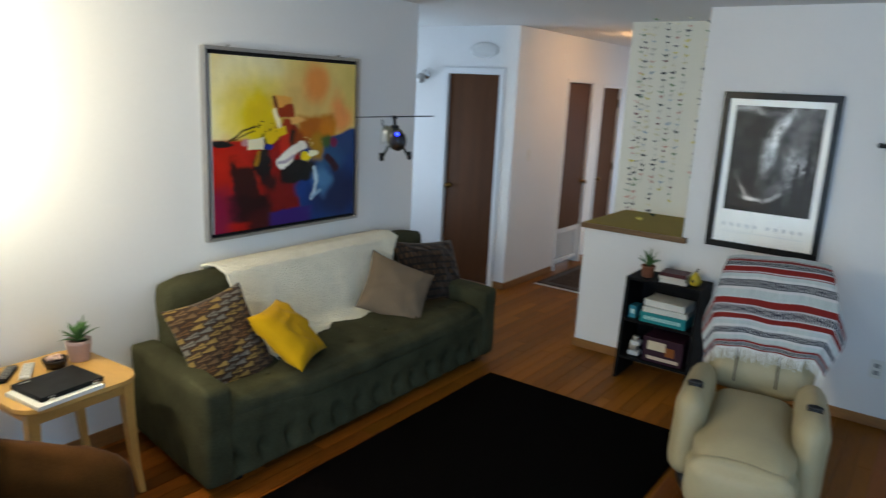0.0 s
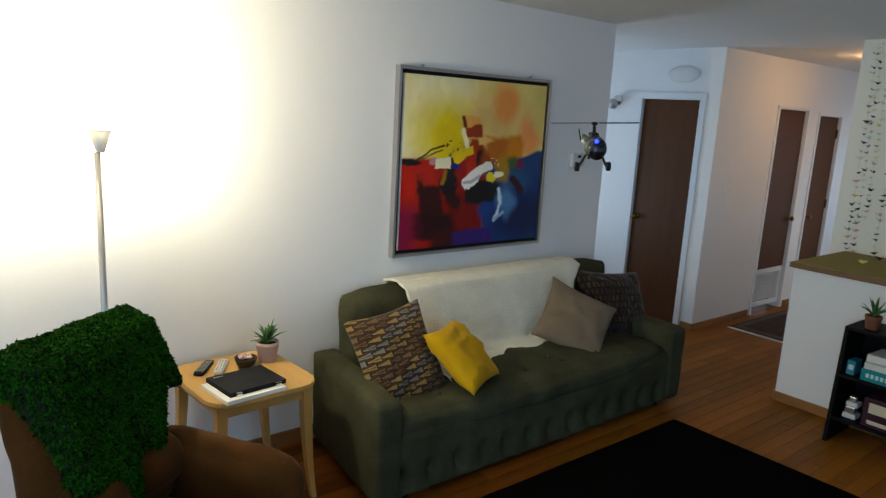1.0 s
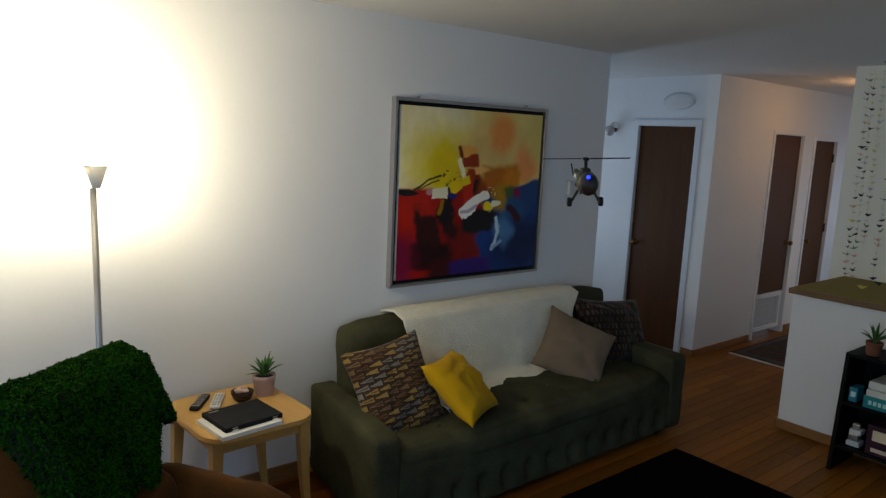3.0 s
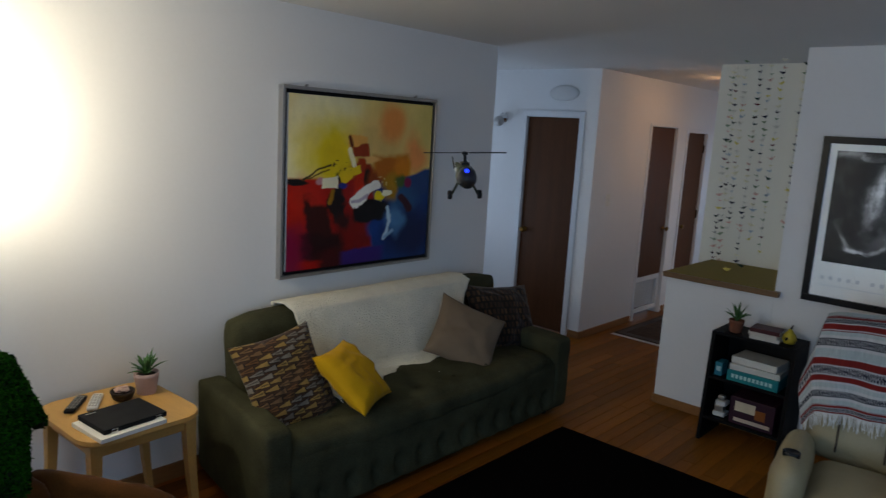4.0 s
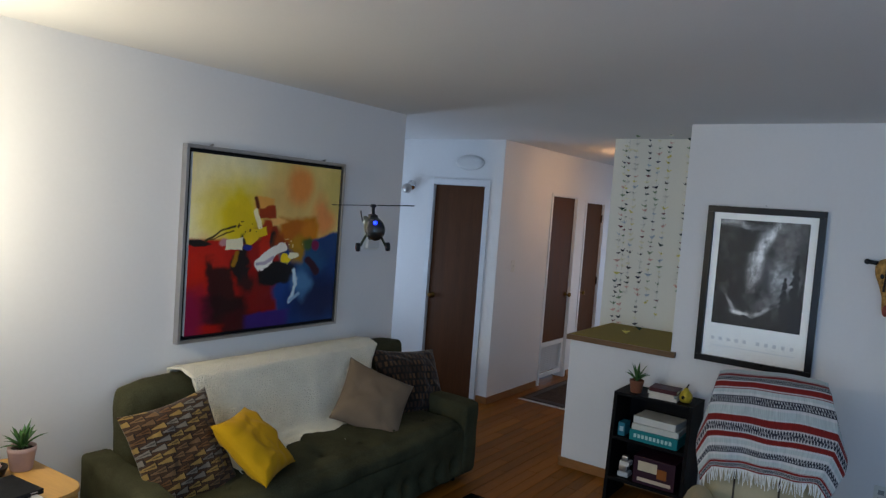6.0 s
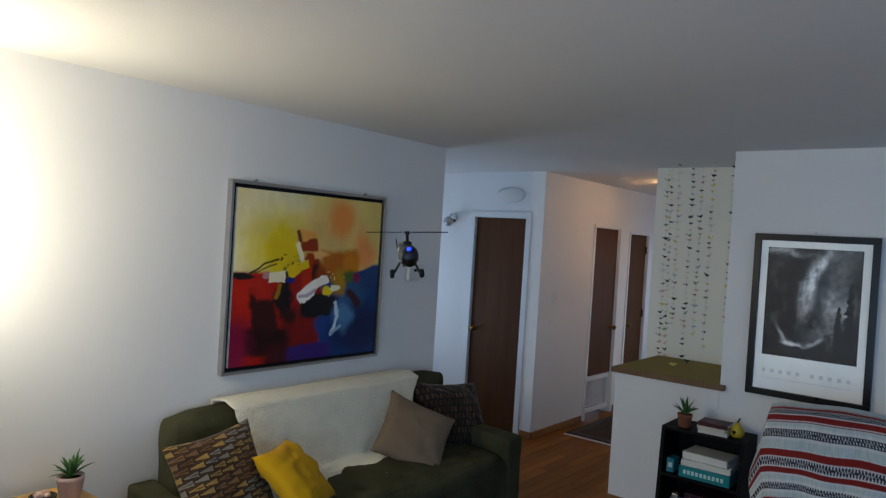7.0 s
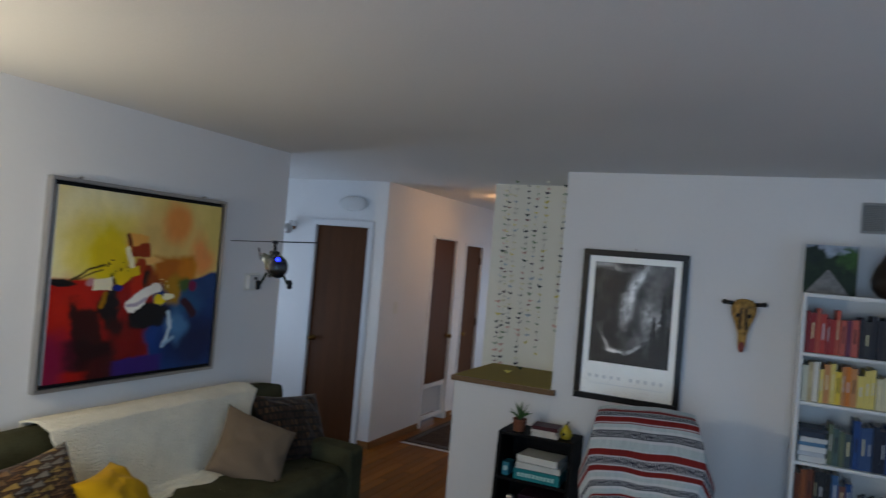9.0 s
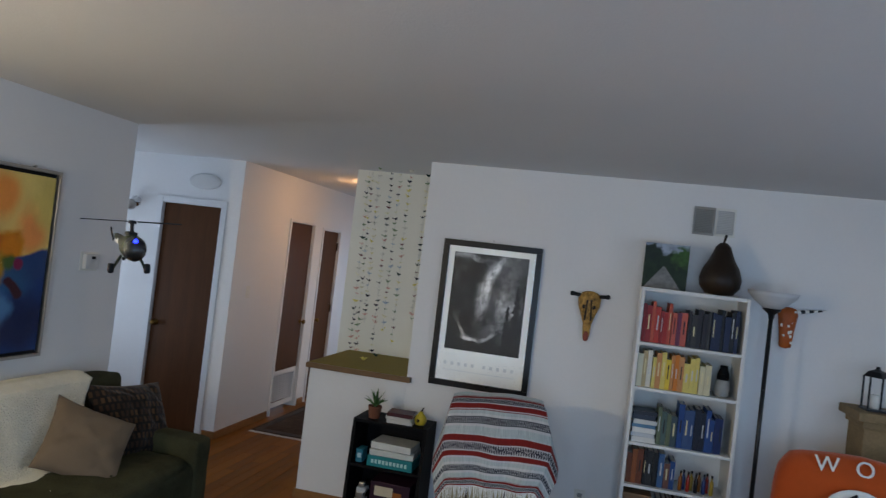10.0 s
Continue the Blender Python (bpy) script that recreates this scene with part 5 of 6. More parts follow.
def serape_fn(u, v):
    """u across the chair, v from behind the back over its top to the front hem."""
    pts = [(-0.80, 0.62), (-0.79, 0.85), (-0.775, 1.00), (-0.70, 1.055), (-0.60, 1.02), (-0.52, 0.90), (-0.45, 0.77), (-0.395, 0.665), (-0.375, 0.62)]
    k = v * (len(pts) - 1)
    i = min(int(k), len(pts) - 2)
    f = k - i
    x = pts[i][0] + (pts[i + 1][0] - pts[i][0]) * f
    z = pts[i][1] + (pts[i + 1][1] - pts[i][1]) * f
    y = (u - 0.5) * 2
    e = max(0.0, abs(y) - 0.80) / 0.20
    yy = math.copysign(min(abs(y), 0.80) / 0.80 * 0.32 + 0.05 * e * (0.4 + v), y)
    z -= e * (0.11 + 0.06 * math.sin(v * 5)) - 0.03 * (u - 0.5) + 0.05 * abs(y) ** 4
    yy *= 0.92 if y < 0 else 1.0 + 0.02 * v
    yy *= 0.82 + (0.10 if y < 0 else 0.17) * math.exp(-((v - 0.68) / 0.16) ** 2) - 0.07 * v ** 4
    x += 0.016 + 0.010 * noise.noise(Vector((u * 6, v * 5, 2))) - 0.03 * e + 0.012 * math.sin(u * 23 + v * 3) * v * v
    z += 0.006 * noise.noise(Vector((u * 5, v * 6, 9))) + 0.014 * math.sin(u * 6.5 + 0.6) * (v > 0.4) * (v - 0.4)
    return (x, yy, z)


SERAPE = attr_mat("serape_weave", 0.9, 0.3, 260, sheen=0.2)
sb = thing("striped_blanket", "red, white and grey striped blanket with fringe", "blanket", (-1.30, -2.68, 0), rot=189)
NU, NV = 240, 220
cloth = part("cloth", sheet(serape_fn, NU, NV), SERAPE, sb, "", True)
uu, vv = np.meshgrid(np.linspace(0, 1, NU + 1), np.linspace(0, 1, NV + 1))
uu, vv = uu.ravel(), vv.ravel()
WHT, AQU, RED, DRK, GRY = [np.array(lin(c)) for c in ((0.77, 0.77, 0.77), (0.68, 0.72, 0.72), (0.47, 0.10, 0.08), (0.12, 0.13, 0.19), (0.55, 0.56, 0.60))]
unit = [(0.07, AQU), (0.015, RED), (0.02, WHT), (0.12, RED), (0.015, WHT), (0.17, None), (0.015, WHT), (0.12, RED), (0.02, WHT), (0.015, RED), (0.08, AQU), (0.06, WHT), (0.14, None), (0.06, WHT), (0.08, AQU)]
ph_ = (vv * 4.2 + 0.30) % 1.0
colr = np.tile(AQU, (len(uu), 1))
acc = 0.0
for wd, c in unit:
    k = (ph_ >= acc) & (ph_ < acc + wd)
    if c is not None:
        colr[k] = c
    else:
        f = (ph_[k] - acc) / wd
        zig = np.abs(((uu[k] * 58) % 1.0) * 2 - 1)
        ln = (np.abs(zig - f) < 0.36) | (f < 0.1) | (f > 0.9)
        colr[k] = np.where(ln[:, None], DRK[None], WHT[None] * 0.8)
    acc += wd
colr = colr * (0.82 + 0.3 * vnoise(uu * 400, vv * 30))[:, None]
paint_mesh(cloth.data, colr)
thicken(cloth, 0.006)
rnd = random.Random(12)
bm = bmesh.new()
for k in range(90):
    u = k / 89
    p = Vector(serape_fn(u, 1.0))
    q = p + Vector((rnd.uniform(0.0, 0.025), rnd.uniform(-0.015, 0.015), rnd.uniform(-0.075, -0.045)))
    rod(bm, p, q, 0.0032, 5, 0.0015)
part("fringe", bm, PAPER, sb, "white yarn fringe")

# ---- bookcase and its contents ----
BX0, BX1, BY0, BY1, BT = -0.30, -0.02, -3.935, -3.325, 1.762
bc = thing("bookcase", "tall white bookcase filled with books by colour", "bookcase", (-0.16, -3.63, 0))
ox, oy = -0.16, -3.63
part("side_panel", boxes([(BX0 - ox, BX1 - ox, BY0 - oy, BY0 - oy + 0.02, 0, BT)], 0.002), WHITESHELF, bc)
part("side_panel", boxes([(BX0 - ox, BX1 - ox, BY1 - oy - 0.02, BY1 - oy, 0, BT)], 0.002), WHITESHELF, bc)
part("top", boxes([(BX0 - ox, BX1 - ox, BY0 - oy + 0.0205, BY1 - oy - 0.0205, BT - 0.022, BT)], 0.002), WHITESHELF, bc)
part("back_panel", boxes([(BX1 - ox - 0.006, BX1 - ox - 0.001, BY0 - oy + 0.0205, BY1 - oy - 0.0205, 0.06, BT - 0.023)]), WHITESHELF, bc)
part("plinth", boxes([(BX0 - ox + 0.01, BX0 - ox + 0.025, BY0 - oy + 0.0205, BY1 - oy - 0.0205, 0, 0.059)]), WHITESHELF, bc)
SHELVES = [1.435, 1.168, 0.840, 0.590, 0.33, 0.06]
for sz in SHELVES:
    part("shelf", boxes([(BX0 - ox + 0.004, BX1 - ox - 0.0065, BY0 - oy + 0.0205, BY1 - oy - 0.0205, sz - 0.018, sz)], 0.0015), WHITESHELF, bc)

rnd = random.Random(21)
def run_of_books(z, y, y_end, palette, hmin, hmax, label):
    """Upright books from y towards y_end (to the poster wall's far side)."""
    while True:
        w = rnd.uniform(0.016, 0.034)
        if y - w < y_end:
            break
        c = palette[int(rnd.random() * len(palette))]
        h = rnd.uniform(hmin, hmax)
        d = rnd.uniform(0.14, 0.19)
        b = book(label, (BX0 + 0.03 + d / 2 + rnd.uniform(0, 0.012), y - w / 2, z + 0.0006), w, d, h, cover(c), 0, 0, False, "books in the bookcase")
        if rnd.random() < 0.7:
            part("lettering", boxes([(-d / 2 - 0.0008, -d / 2 + 0.0005, -w * 0.12, w * 0.12, h * 0.35, h * rnd.uniform(0.6, 0.85))]), cover(rnd.choice([(0.85, 0.80, 0.62), (0.75, 0.75, 0.75), (0.12, 0.10, 0.10)])), b)
        y -= w + 0.0012
    return y


y = run_of_books(1.435, -3.35, -3.52, [(0.62, 0.14, 0.10), (0.70, 0.20, 0.14), (0.55, 0.10, 0.10), (0.72, 0.30, 0.20)], 0.19, 0.25, "red hardback book in the bookcase")
y = run_of_books(1.435, y - 0.003, -3.63, [(0.62, 0.22, 0.20), (0.75, 0.35, 0.28), (0.40, 0.16, 0.26)], 0.18, 0.22, "pinkish red book in the bookcase")
y = run_of_books(1.435, y - 0.003, -3.74, [(0.20, 0.18, 0.17), (0.28, 0.24, 0.20), (0.14, 0.12, 0.14)], 0.19, 0.23, "dark grey book in the bookcase")
run_of_books(1.435, y - 0.003, -3.905, [(0.07, 0.07, 0.09), (0.08, 0.12, 0.24), (0.05, 0.05, 0.06), (0.10, 0.10, 0.16)], 0.20, 0.25, "black or navy book in the bookcase")
y = run_of_books(1.168, -3.35, -3.44, [(0.80, 0.78, 0.68), (0.84, 0.82, 0.76), (0.70, 0.62, 0.46)], 0.19, 0.23, "cream book in the bookcase")
y = run_of_books(1.168, y - 0.003, -3.71, [(0.82, 0.66, 0.14), (0.86, 0.74, 0.22), (0.80, 0.46, 0.12), (0.84, 0.76, 0.40), (0.76, 0.52, 0.30)], 0.17, 0.22, "yellow or orange book in the bookcase")
run_of_books(1.168, y - 0.003, -3.79, [(0.80, 0.76, 0.62), (0.62, 0.56, 0.40)], 0.16, 0.20, "pale tan book in the bookcase")
z = 0.8406
for k, (wd, rgb, rr) in enumerate(((0.03, (0.80, 0.80, 0.78), 2), (0.024, (0.72, 0.74, 0.76), -3), (0.03, (0.84, 0.84, 0.82), 1), (0.02, (0.30, 0.46, 0.58), -2), (0.026, (0.78, 0.78, 0.76), 4), (0.028, (0.16, 0.20, 0.26), -5), (0.02, (0.14, 0.16, 0.20), 2))):
    book("flat book in a horizontal pile in the bookcase", (-0.19, -3.425, z), wd, 0.16, 0.135, cover(rgb), rr, 0, True, "books in the bookcase")
    z += wd + 0.0006
y = run_of_books(0.840, -3.50, -3.62, [(0.28, 0.36, 0.34), (0.36, 0.40, 0.30), (0.22, 0.28, 0.30), (0.52, 0.52, 0.34)], 0.18, 0.23, "grey green book in the bookcase")
run_of_books(0.840, y - 0.003, -3.87, [(0.10, 0.24, 0.46), (0.08, 0.14, 0.32), (0.14, 0.40, 0.58), (0.07, 0.09, 0.16), (0.20, 0.30, 0.46)], 0.19, 0.26, "blue book in the bookcase")
y = run_of_books(0.590, -3.35, -3.45, [(0.52, 0.28, 0.12), (0.40, 0.20, 0.10), (0.60, 0.40, 0.18)], 0.17, 0.21, "brown book in the bookcase")
y = run_of_books(0.590, y - 0.003, -3.54, [(0.06, 0.06, 0.06), (0.12, 0.12, 0.12)], 0.18, 0.21, "black binder in the bookcase")
y = run_of_books(0.590, y - 0.003, -3.64, [(0.12, 0.26, 0.46), (0.40, 0.26, 0.22), (0.20, 0.34, 0.50)], 0.14, 0.20, "blue paperback in the bookcase")
BOTTLECOL = [mat("bottle_glaze", lin(c), 0.25, vary=0.2, scale=30, bump=0.02) for c in ((0.52, 0.30, 0.10), (0.16, 0.22, 0.40), (0.56, 0.16, 0.12), (0.62, 0.52, 0.20), (0.10, 0.10, 0.12))]
for k in range(9):
    b = thing("small_bottle", "small coloured bottle standing in the bookcase", "bottle", (-0.24 + 0.035 * (k % 2), -3.665 - k * 0.022, 0.5906), "bottles in the bookcase")
    part("body", lathe([(0.010, 0), (0.0115, 0.003), (0.0115, 0.07), (0.006, 0.085), (0.005, 0.10)], 12), BOTTLECOL[k % 5], b, "", True)
    part("cap", rod(bmesh.new(), (0, 0, 0.1003), (0, 0, 0.115), 0.006, 10), BLACK, b, "dark cap")
jr = thing("metal_jar", "dark metal jar beside the yellow books", "jar", (-0.20, -3.845, 1.1686))
part("body", lathe([(0.03, 0), (0.042, 0.006), (0.045, 0.06), (0.038, 0.09), (0.03, 0.10)], 24), GREYPLASTIC, jr, "", True)
part("lid", lathe([(0.032, 0.1005), (0.032, 0.108), (0.01, 0.115), (0.008, 0.13)], 24), BLACK, jr, "", True)
hb = thing("dark_vase", "dark vase at the end of the shelf", "vase", (-0.12, -3.86, 1.1686))
part("body", lathe([(0.025, 0), (0.034, 0.01), (0.036, 0.12), (0.022, 0.16), (0.022, 0.175)], 20), BLACK, hb, "", True)
bsk = thing("brown_box", "brown lidded box on the lower shelf", "box", (-0.18, -3.43, 0.3306))
part("box", boxes([(-0.08, 0.08, -0.08, 0.08, 0, 0.17)], 0.005), CAPWOOD, bsk)
part("lid", boxes([(-0.084, 0.084, -0.084, 0.084, 0.1705, 0.20)], 0.005), CAPWOOD, bsk)
run_of_books(0.33, -3.54, -3.88, [(0.30, 0.22, 0.18), (0.20, 0.24, 0.30), (0.55, 0.50, 0.42)], 0.17, 0.22, "worn book on the lower shelf")


def road(u, v):
    col = np.ones((len(u), 3)) * np.array(lin((0.10, 0.17, 0.07)))
    f = fbm(u * 12, v * 12, 4)
    col = blob(col, u, v, (0.5, 1.0), (0.8, 0.20), (0.62, 0.66, 0.72), 0, 0.5, 0.2)
    col = blob(col, u, v, (0.15, 0.8), (0.3, 0.16), (0.10, 0.16, 0.10), 0, 0.5, 0.3)
    col = blob(col, u, v, (0.9, 0.72), (0.25, 0.2), (0.22, 0.36, 0.12), 0, 0.7, 0.3)
    w = np.clip((0.52 - v) * 0.95, 0.02, 1)
    k = (np.abs(u - 0.46) < w * 0.85) & (v < 0.5)
    col[k] = lin((0.50, 0.49, 0.48))
    return col * (0.5 + 0.9 * f)[:, None]


cv = thing("canvas_photo", "small canvas photo of a road between green hills", "picture", (-0.16, -3.455, BT + 0.0006), rot=-90)
part("canvas_body", boxes([(-0.13, 0.13, -0.010, 0.012, 0, 0.275)], 0.002), PAPER, cv)
pc = picture("print", 0.26, 0.275, 80, 80, road, POSTERINK, cv)
pc.location = (0, -0.0115, 0.1375)
pr = thing("wooden_pear", "large dark brown wooden pear on the bookcase", "sculpture", (-0.16, -3.775, BT + 0.0006))
part("body", lathe([(0.02, 0), (0.08, 0.006), (0.115, 0.05), (0.122, 0.10), (0.105, 0.16), (0.075, 0.21), (0.058, 0.25), (0.045, 0.29), (0.022, 0.315), (0.006, 0.318)], 36), DARKBROWN, pr, "", True)
part("stem", rod(bmesh.new(), (0, 0, 0.314), (0.012, -0.012, 0.365), 0.006, 8, 0.008), DARKBROWN, pr)

# ---- wall masks ----
mk = thing("horned_mask", "ochre painted animal mask with short dark horns", "mask", (-0.001, -3.025, 1.535))
bm = lathe([(0.012, -0.155), (0.022, -0.13), (0.026, -0.06), (0.045, 0.0), (0.068, 0.06), (0.072, 0.105), (0.05, 0.145), (0.02, 0.155)], 20)
bmesh.ops.transform(bm, matrix=Matrix.Translation((-0.022, 0, 0)) @ Matrix.Diagonal((0.5, 1, 1, 1)), verts=bm.verts)
part("face", bm, MASKYELLOW, mk, "", True)
for s in (-1, 1):
    bm = bmesh.new()
    rod(bm, (-0.02, s * 0.06, 0.125), (-0.025, s * 0.105, 0.13), 0.012, 10)
    ball(bm, (-0.025, s * 0.112, 0.13), 0.016)
    part("horn", bm, SATINBLACK, mk, "dark horn", True)
    part("eye", ball(bmesh.new(), (-0.05, s * 0.032, 0.055), 0.011, (0.6, 1, 1.3), 10), SATINBLACK, mk, "dark eye", True)
    bm = bmesh.new()
    rod(bm, (-0.055, s * 0.012, 0.10), (-0.045, s * 0.02, -0.03), 0.006, 8)
    part("stripe", bm, DARKBROWN, mk, "dark carved stripe")
part("muzzle", ball(bmesh.new(), (-0.03, 0, -0.135), 0.024, (0.7, 0.8, 1.4), 12), mat("red_muzzle_paint", (0.25, 0.06, 0.04), 0.5), mk, "reddish muzzle", True)
mk2 = thing("spotted_mask", "orange spotted giraffe mask with a striped horn", "mask", (-0.001, -4.205, 1.615))
bm = lathe([(0.012, -0.125), (0.035, -0.115), (0.04, -0.05), (0.05, 0.03), (0.058, 0.08), (0.045, 0.115), (0.015, 0.125)], 20)
bmesh.ops.transform(bm, matrix=Matrix.Translation((-0.022, 0, 0)) @ Matrix.Diagonal((0.5, 1, 1, 1)), verts=bm.verts)
part("face", bm, MASKORANGE, mk2, "", True)
rnd = random.Random(31)
for k in range(16):
    zz, yy = rnd.uniform(-0.09, 0.10), rnd.uniform(-0.036, 0.036)
    part("spot", ball(bmesh.new(), (-0.046 + abs(yy) * 0.25, yy, zz), 0.008, (0.5, 1, rnd.uniform(0.8, 1.5)), 8), PAPER, mk2, "cream spot", True)
for k in range(7):
    t = k / 7
    bm = bmesh.new()
    rod(bm, (-0.02, -0.045 - 0.165 * t, 0.10 + 0.004 * k), (-0.02, -0.045 - 0.165 * (t + 1 / 7), 0.104 + 0.004 * k), 0.013 * (1 - 0.7 * t), 10, 0.013 * (1 - 0.7 * (t + 1 / 7)))
    part("horn_ring", bm, SATINBLACK if k % 2 else PAPER, mk2, "horn band")

# ---- black torchiere ----
tl = thing("torchiere_lamp", "black torchiere floor lamp with frosted bowl, unlit", "floor lamp", (-0.25, -4.06, 0))
part("foot", lathe([(0.13, 0), (0.13, 0.015), (0.03, 0.03), (0.014, 0.045)], 30), SATINBLACK, tl, "", True)
part("pole", rod(bmesh.new(), (0, 0, 0.03), (0, 0, 1.70), 0.0125, 14), SATINBLACK, tl, "black pole", True)
part("collar", lathe([(0.014, 1.66), (0.02, 1.69), (0.05, 1.715), (0.05, 1.722), (0.01, 1.722)], 20), SATINBLACK, tl, "", True)
part("switch", rod(bmesh.new(), (-0.012, 0, 1.25), (-0.03, 0, 1.25), 0.006, 8), SATINBLACK, tl)
part("bowl", lathe([(0.045, 1.7225), (0.085, 1.75), (0.125, 1.79), (0.142, 1.82), (0.138, 1.82), (0.12, 1.793), (0.08, 1.756), (0.01, 1.735)], 32), FROST, tl, "frosted white bowl", True)

# ---- orange covered chair and the mantel ----
oc = thing("covered_armchair", "armchair under an orange fleece with white lettering", "armchair", (-0.72, -4.42, 0), rot=180)
part("backrest", soft_box(0.20, 0.62, 0.78, 0.10, 10, 0.03, 0.01, 2, pose(-0.13, 0, 0.595, 0, -10, 0)), ORANGE, oc, "orange fleece cover", True)
part("seat", soft_box(0.58, 0.60, 0.26, 0.07, 8, 0.02, 0.006, 4, pose(0.18, 0, 0.33)), ORANGE, oc, "", True)
for s in (-1, 1):
    part("arm", soft_box(0.56, 0.13, 0.40, 0.06, 8, 0.01, 0.006, 6, pose(0.16, s * 0.31, 0.36)), BIRCH, oc, "", True)
for x in (-0.1, 0.38):
    for y in (-0.26, 0.26):
        part("leg", rod(bmesh.new(), (x, y, 0), (x, y, 0.17), 0.022, 10), BLACKWOOD, oc)
part("emblem", ball(bmesh.new(), (0.005, 0.02, 0.78), 0.13, (0.16, 1.1, 0.75), 20), PAPER, oc, "white round emblem", True)
for ch_, yy in (("W", -0.10), ("O", 0.08)):
    cu = bpy.data.curves.new("letter", "FONT")
    cu.body, cu.size, cu.extrude, cu.align_x = ch_, 0.115, 0.004, "CENTER"
    tmp = bpy.data.objects.new("letter", cu)
    me = bpy.data.meshes.new_from_object(tmp)
    me.materials.append(PAPER)
    lt = new("letter", me)
    lt.parent = oc
    lt.matrix_local = pose(-0.088, yy, 0.925, 0, -16, 0) @ pose(0, 0, 0, 90, 0, 90)
ck = thing("black_cushion", "small black cushion on the orange chair", "cushion", (-0.88, -4.33, 0.645))
part("cover", pillow_bm(0.40, 0.38, 0.12, 3, pose(0, 0, 0, 62, 0, -80) @ pose(0, 0, 0, 0, 0, 20)), BLACK, ck, "", True)

mn = thing("mantel", "tan stone mantel with a projecting shelf", "mantel", (-0.16, -5.02, 0))
part("body", boxes([(-0.10, 0.158, -0.42, 0.42, 0, 1.12)], 0.01), STONE, mn)
part("corbel", boxes([(-0.135, 0.158, -0.44, 0.44, 1.1205, 1.165)], 0.01), STONE, mn)
part("mantel_shelf", boxes([(-0.18, 0.158, -0.48, 0.48, 1.1655, 1.215)], 0.008), STONE, mn)
ln = thing("black_lantern", "small black metal lantern on the mantel", "lantern", (-0.2, -4.66, 1.2156))
part("base", boxes([(-0.06, 0.06, -0.06, 0.06, 0, 0.012)], 0.002), SATINBLACK, ln)
part("roof", lathe([(0.075, 0.19), (0.05, 0.22), (0.012, 0.235), (0.012, 0.25)], 4), SATINBLACK, ln)
for sx in (-1, 1):
    for sy in (-1, 1):
        part("post", rod(bmesh.new(), (sx * 0.05, sy * 0.05, 0.0125), (sx * 0.05, sy * 0.05, 0.19), 0.006, 6), SATINBLACK, ln)
part("candle", rod(bmesh.new(), (0, 0, 0.0125), (0, 0, 0.09), 0.025, 14), PAPER, ln, "white candle", True)

# ---- hanging strings of folded paper cranes ----
def crane_mesh():
    me = bpy.data.meshes.new("crane")
    v = [(0.030, 0, 0.020), (0.010, 0, -0.004), (-0.010, 0, -0.004), (-0.028, 0, 0.022), (0, 0.034, 0.012), (0, -0.034, 0.012), (0, 0, 0.010), (0, 0.006, -0.010), (0, -0.006, -0.010), (0.034, 0, 0.012)]
    f = [(0, 7, 1), (0, 1, 8), (0, 9, 1), (3, 2, 7), (3, 8, 2), (6, 1, 4), (6, 4, 2), (1, 7, 4), (2, 4, 7), (6, 5, 1), (6, 2, 5), (1, 5, 8), (2, 8, 5), (1, 7, 8), (2, 8, 7)]
    me.from_pydata(v, [], f)
    return me


CRANECOL = [mat("folded_paper", lin(c), 0.7, vary=0.15, scale=60, bump=0.02) for c in ((0.05, 0.05, 0.07), (0.10, 0.12, 0.20), (0.07, 0.20, 0.16), (0.86, 0.85, 0.80), (0.88, 0.83, 0.45), (0.86, 0.70, 0.64), (0.68, 0.74, 0.78), (0.92, 0.90, 0.78), (0.42, 0.18, 0.20), (0.52, 0.60, 0.46))]
cranes = []
for m_ in CRANECOL:
    me = crane_mesh()
    me.materials.append(m_)
    cranes.append(me)
rnd = random.Random(44)
STRING = mat("thread", (0.6, 0.6, 0.58), 0.8, bump=0)
for x, y, zt, zb, dy in ((0.60, -1.215, 2.36, 1.0, -0.01), (0.52, -1.27, 2.38, 1.0, -0.03), (0.55, -1.315, 2.43, 1.22, -0.02), (0.55, -1.42, 2.40, 0.99, 0.0), (0.58, -1.48, 2.40, 1.18, 0.0), (0.50, -1.585, 2.43, 1.09, 0.0), (0.56, -1.705, 2.41, 1.29, 0.0)):
    s = thing("crane_garland", "string of small folded paper cranes hanging from the ceiling", "garland", (x, y, H), "garlands in the niche")
    part("thread", rod(bmesh.new(), (0, 0, -0.001), (0, dy, zb - H), 0.0008, 5), STRING, s)
    z = zt
    while z > zb:
        dark = rnd.random()
        me = cranes[rnd.choice((0, 0, 1, 2, 8)) if dark < 0.36 else rnd.choice((3, 4, 5, 6, 7, 9))]
        c = new("crane", me)
        c.parent = s
        t = (H - z) / (H - zb)
        k = rnd.uniform(0.48, 0.88)
        c.matrix_local = pose(rnd.uniform(-0.006, 0.006), dy * t + rnd.uniform(-0.006, 0.006), z - H, rnd.uniform(-20, 20), rnd.uniform(-25, 25), rnd.uniform(0, 360)) @ Matrix.Diagonal((k, k, k, 1))
        z -= rnd.uniform(0.032, 0.062)
lc = thing("loose_paper_cranes", "yellow paper crane lying on the cap mat", "paper crane", (0.36, -1.43, 0.976))
c = new("crane", cranes[4])
c.parent = lc
c.matrix_local = pose(0, 0, 0, 0, 0, 40)
lc2 = thing("loose_paper_crane", "dark paper crane lying on the cap mat", "paper crane", (0.62, -1.44, 0.976))
c = new("crane", cranes[2])
c.parent = lc2
c.matrix_local = pose(0, 0, 0, 0, 0, 140)

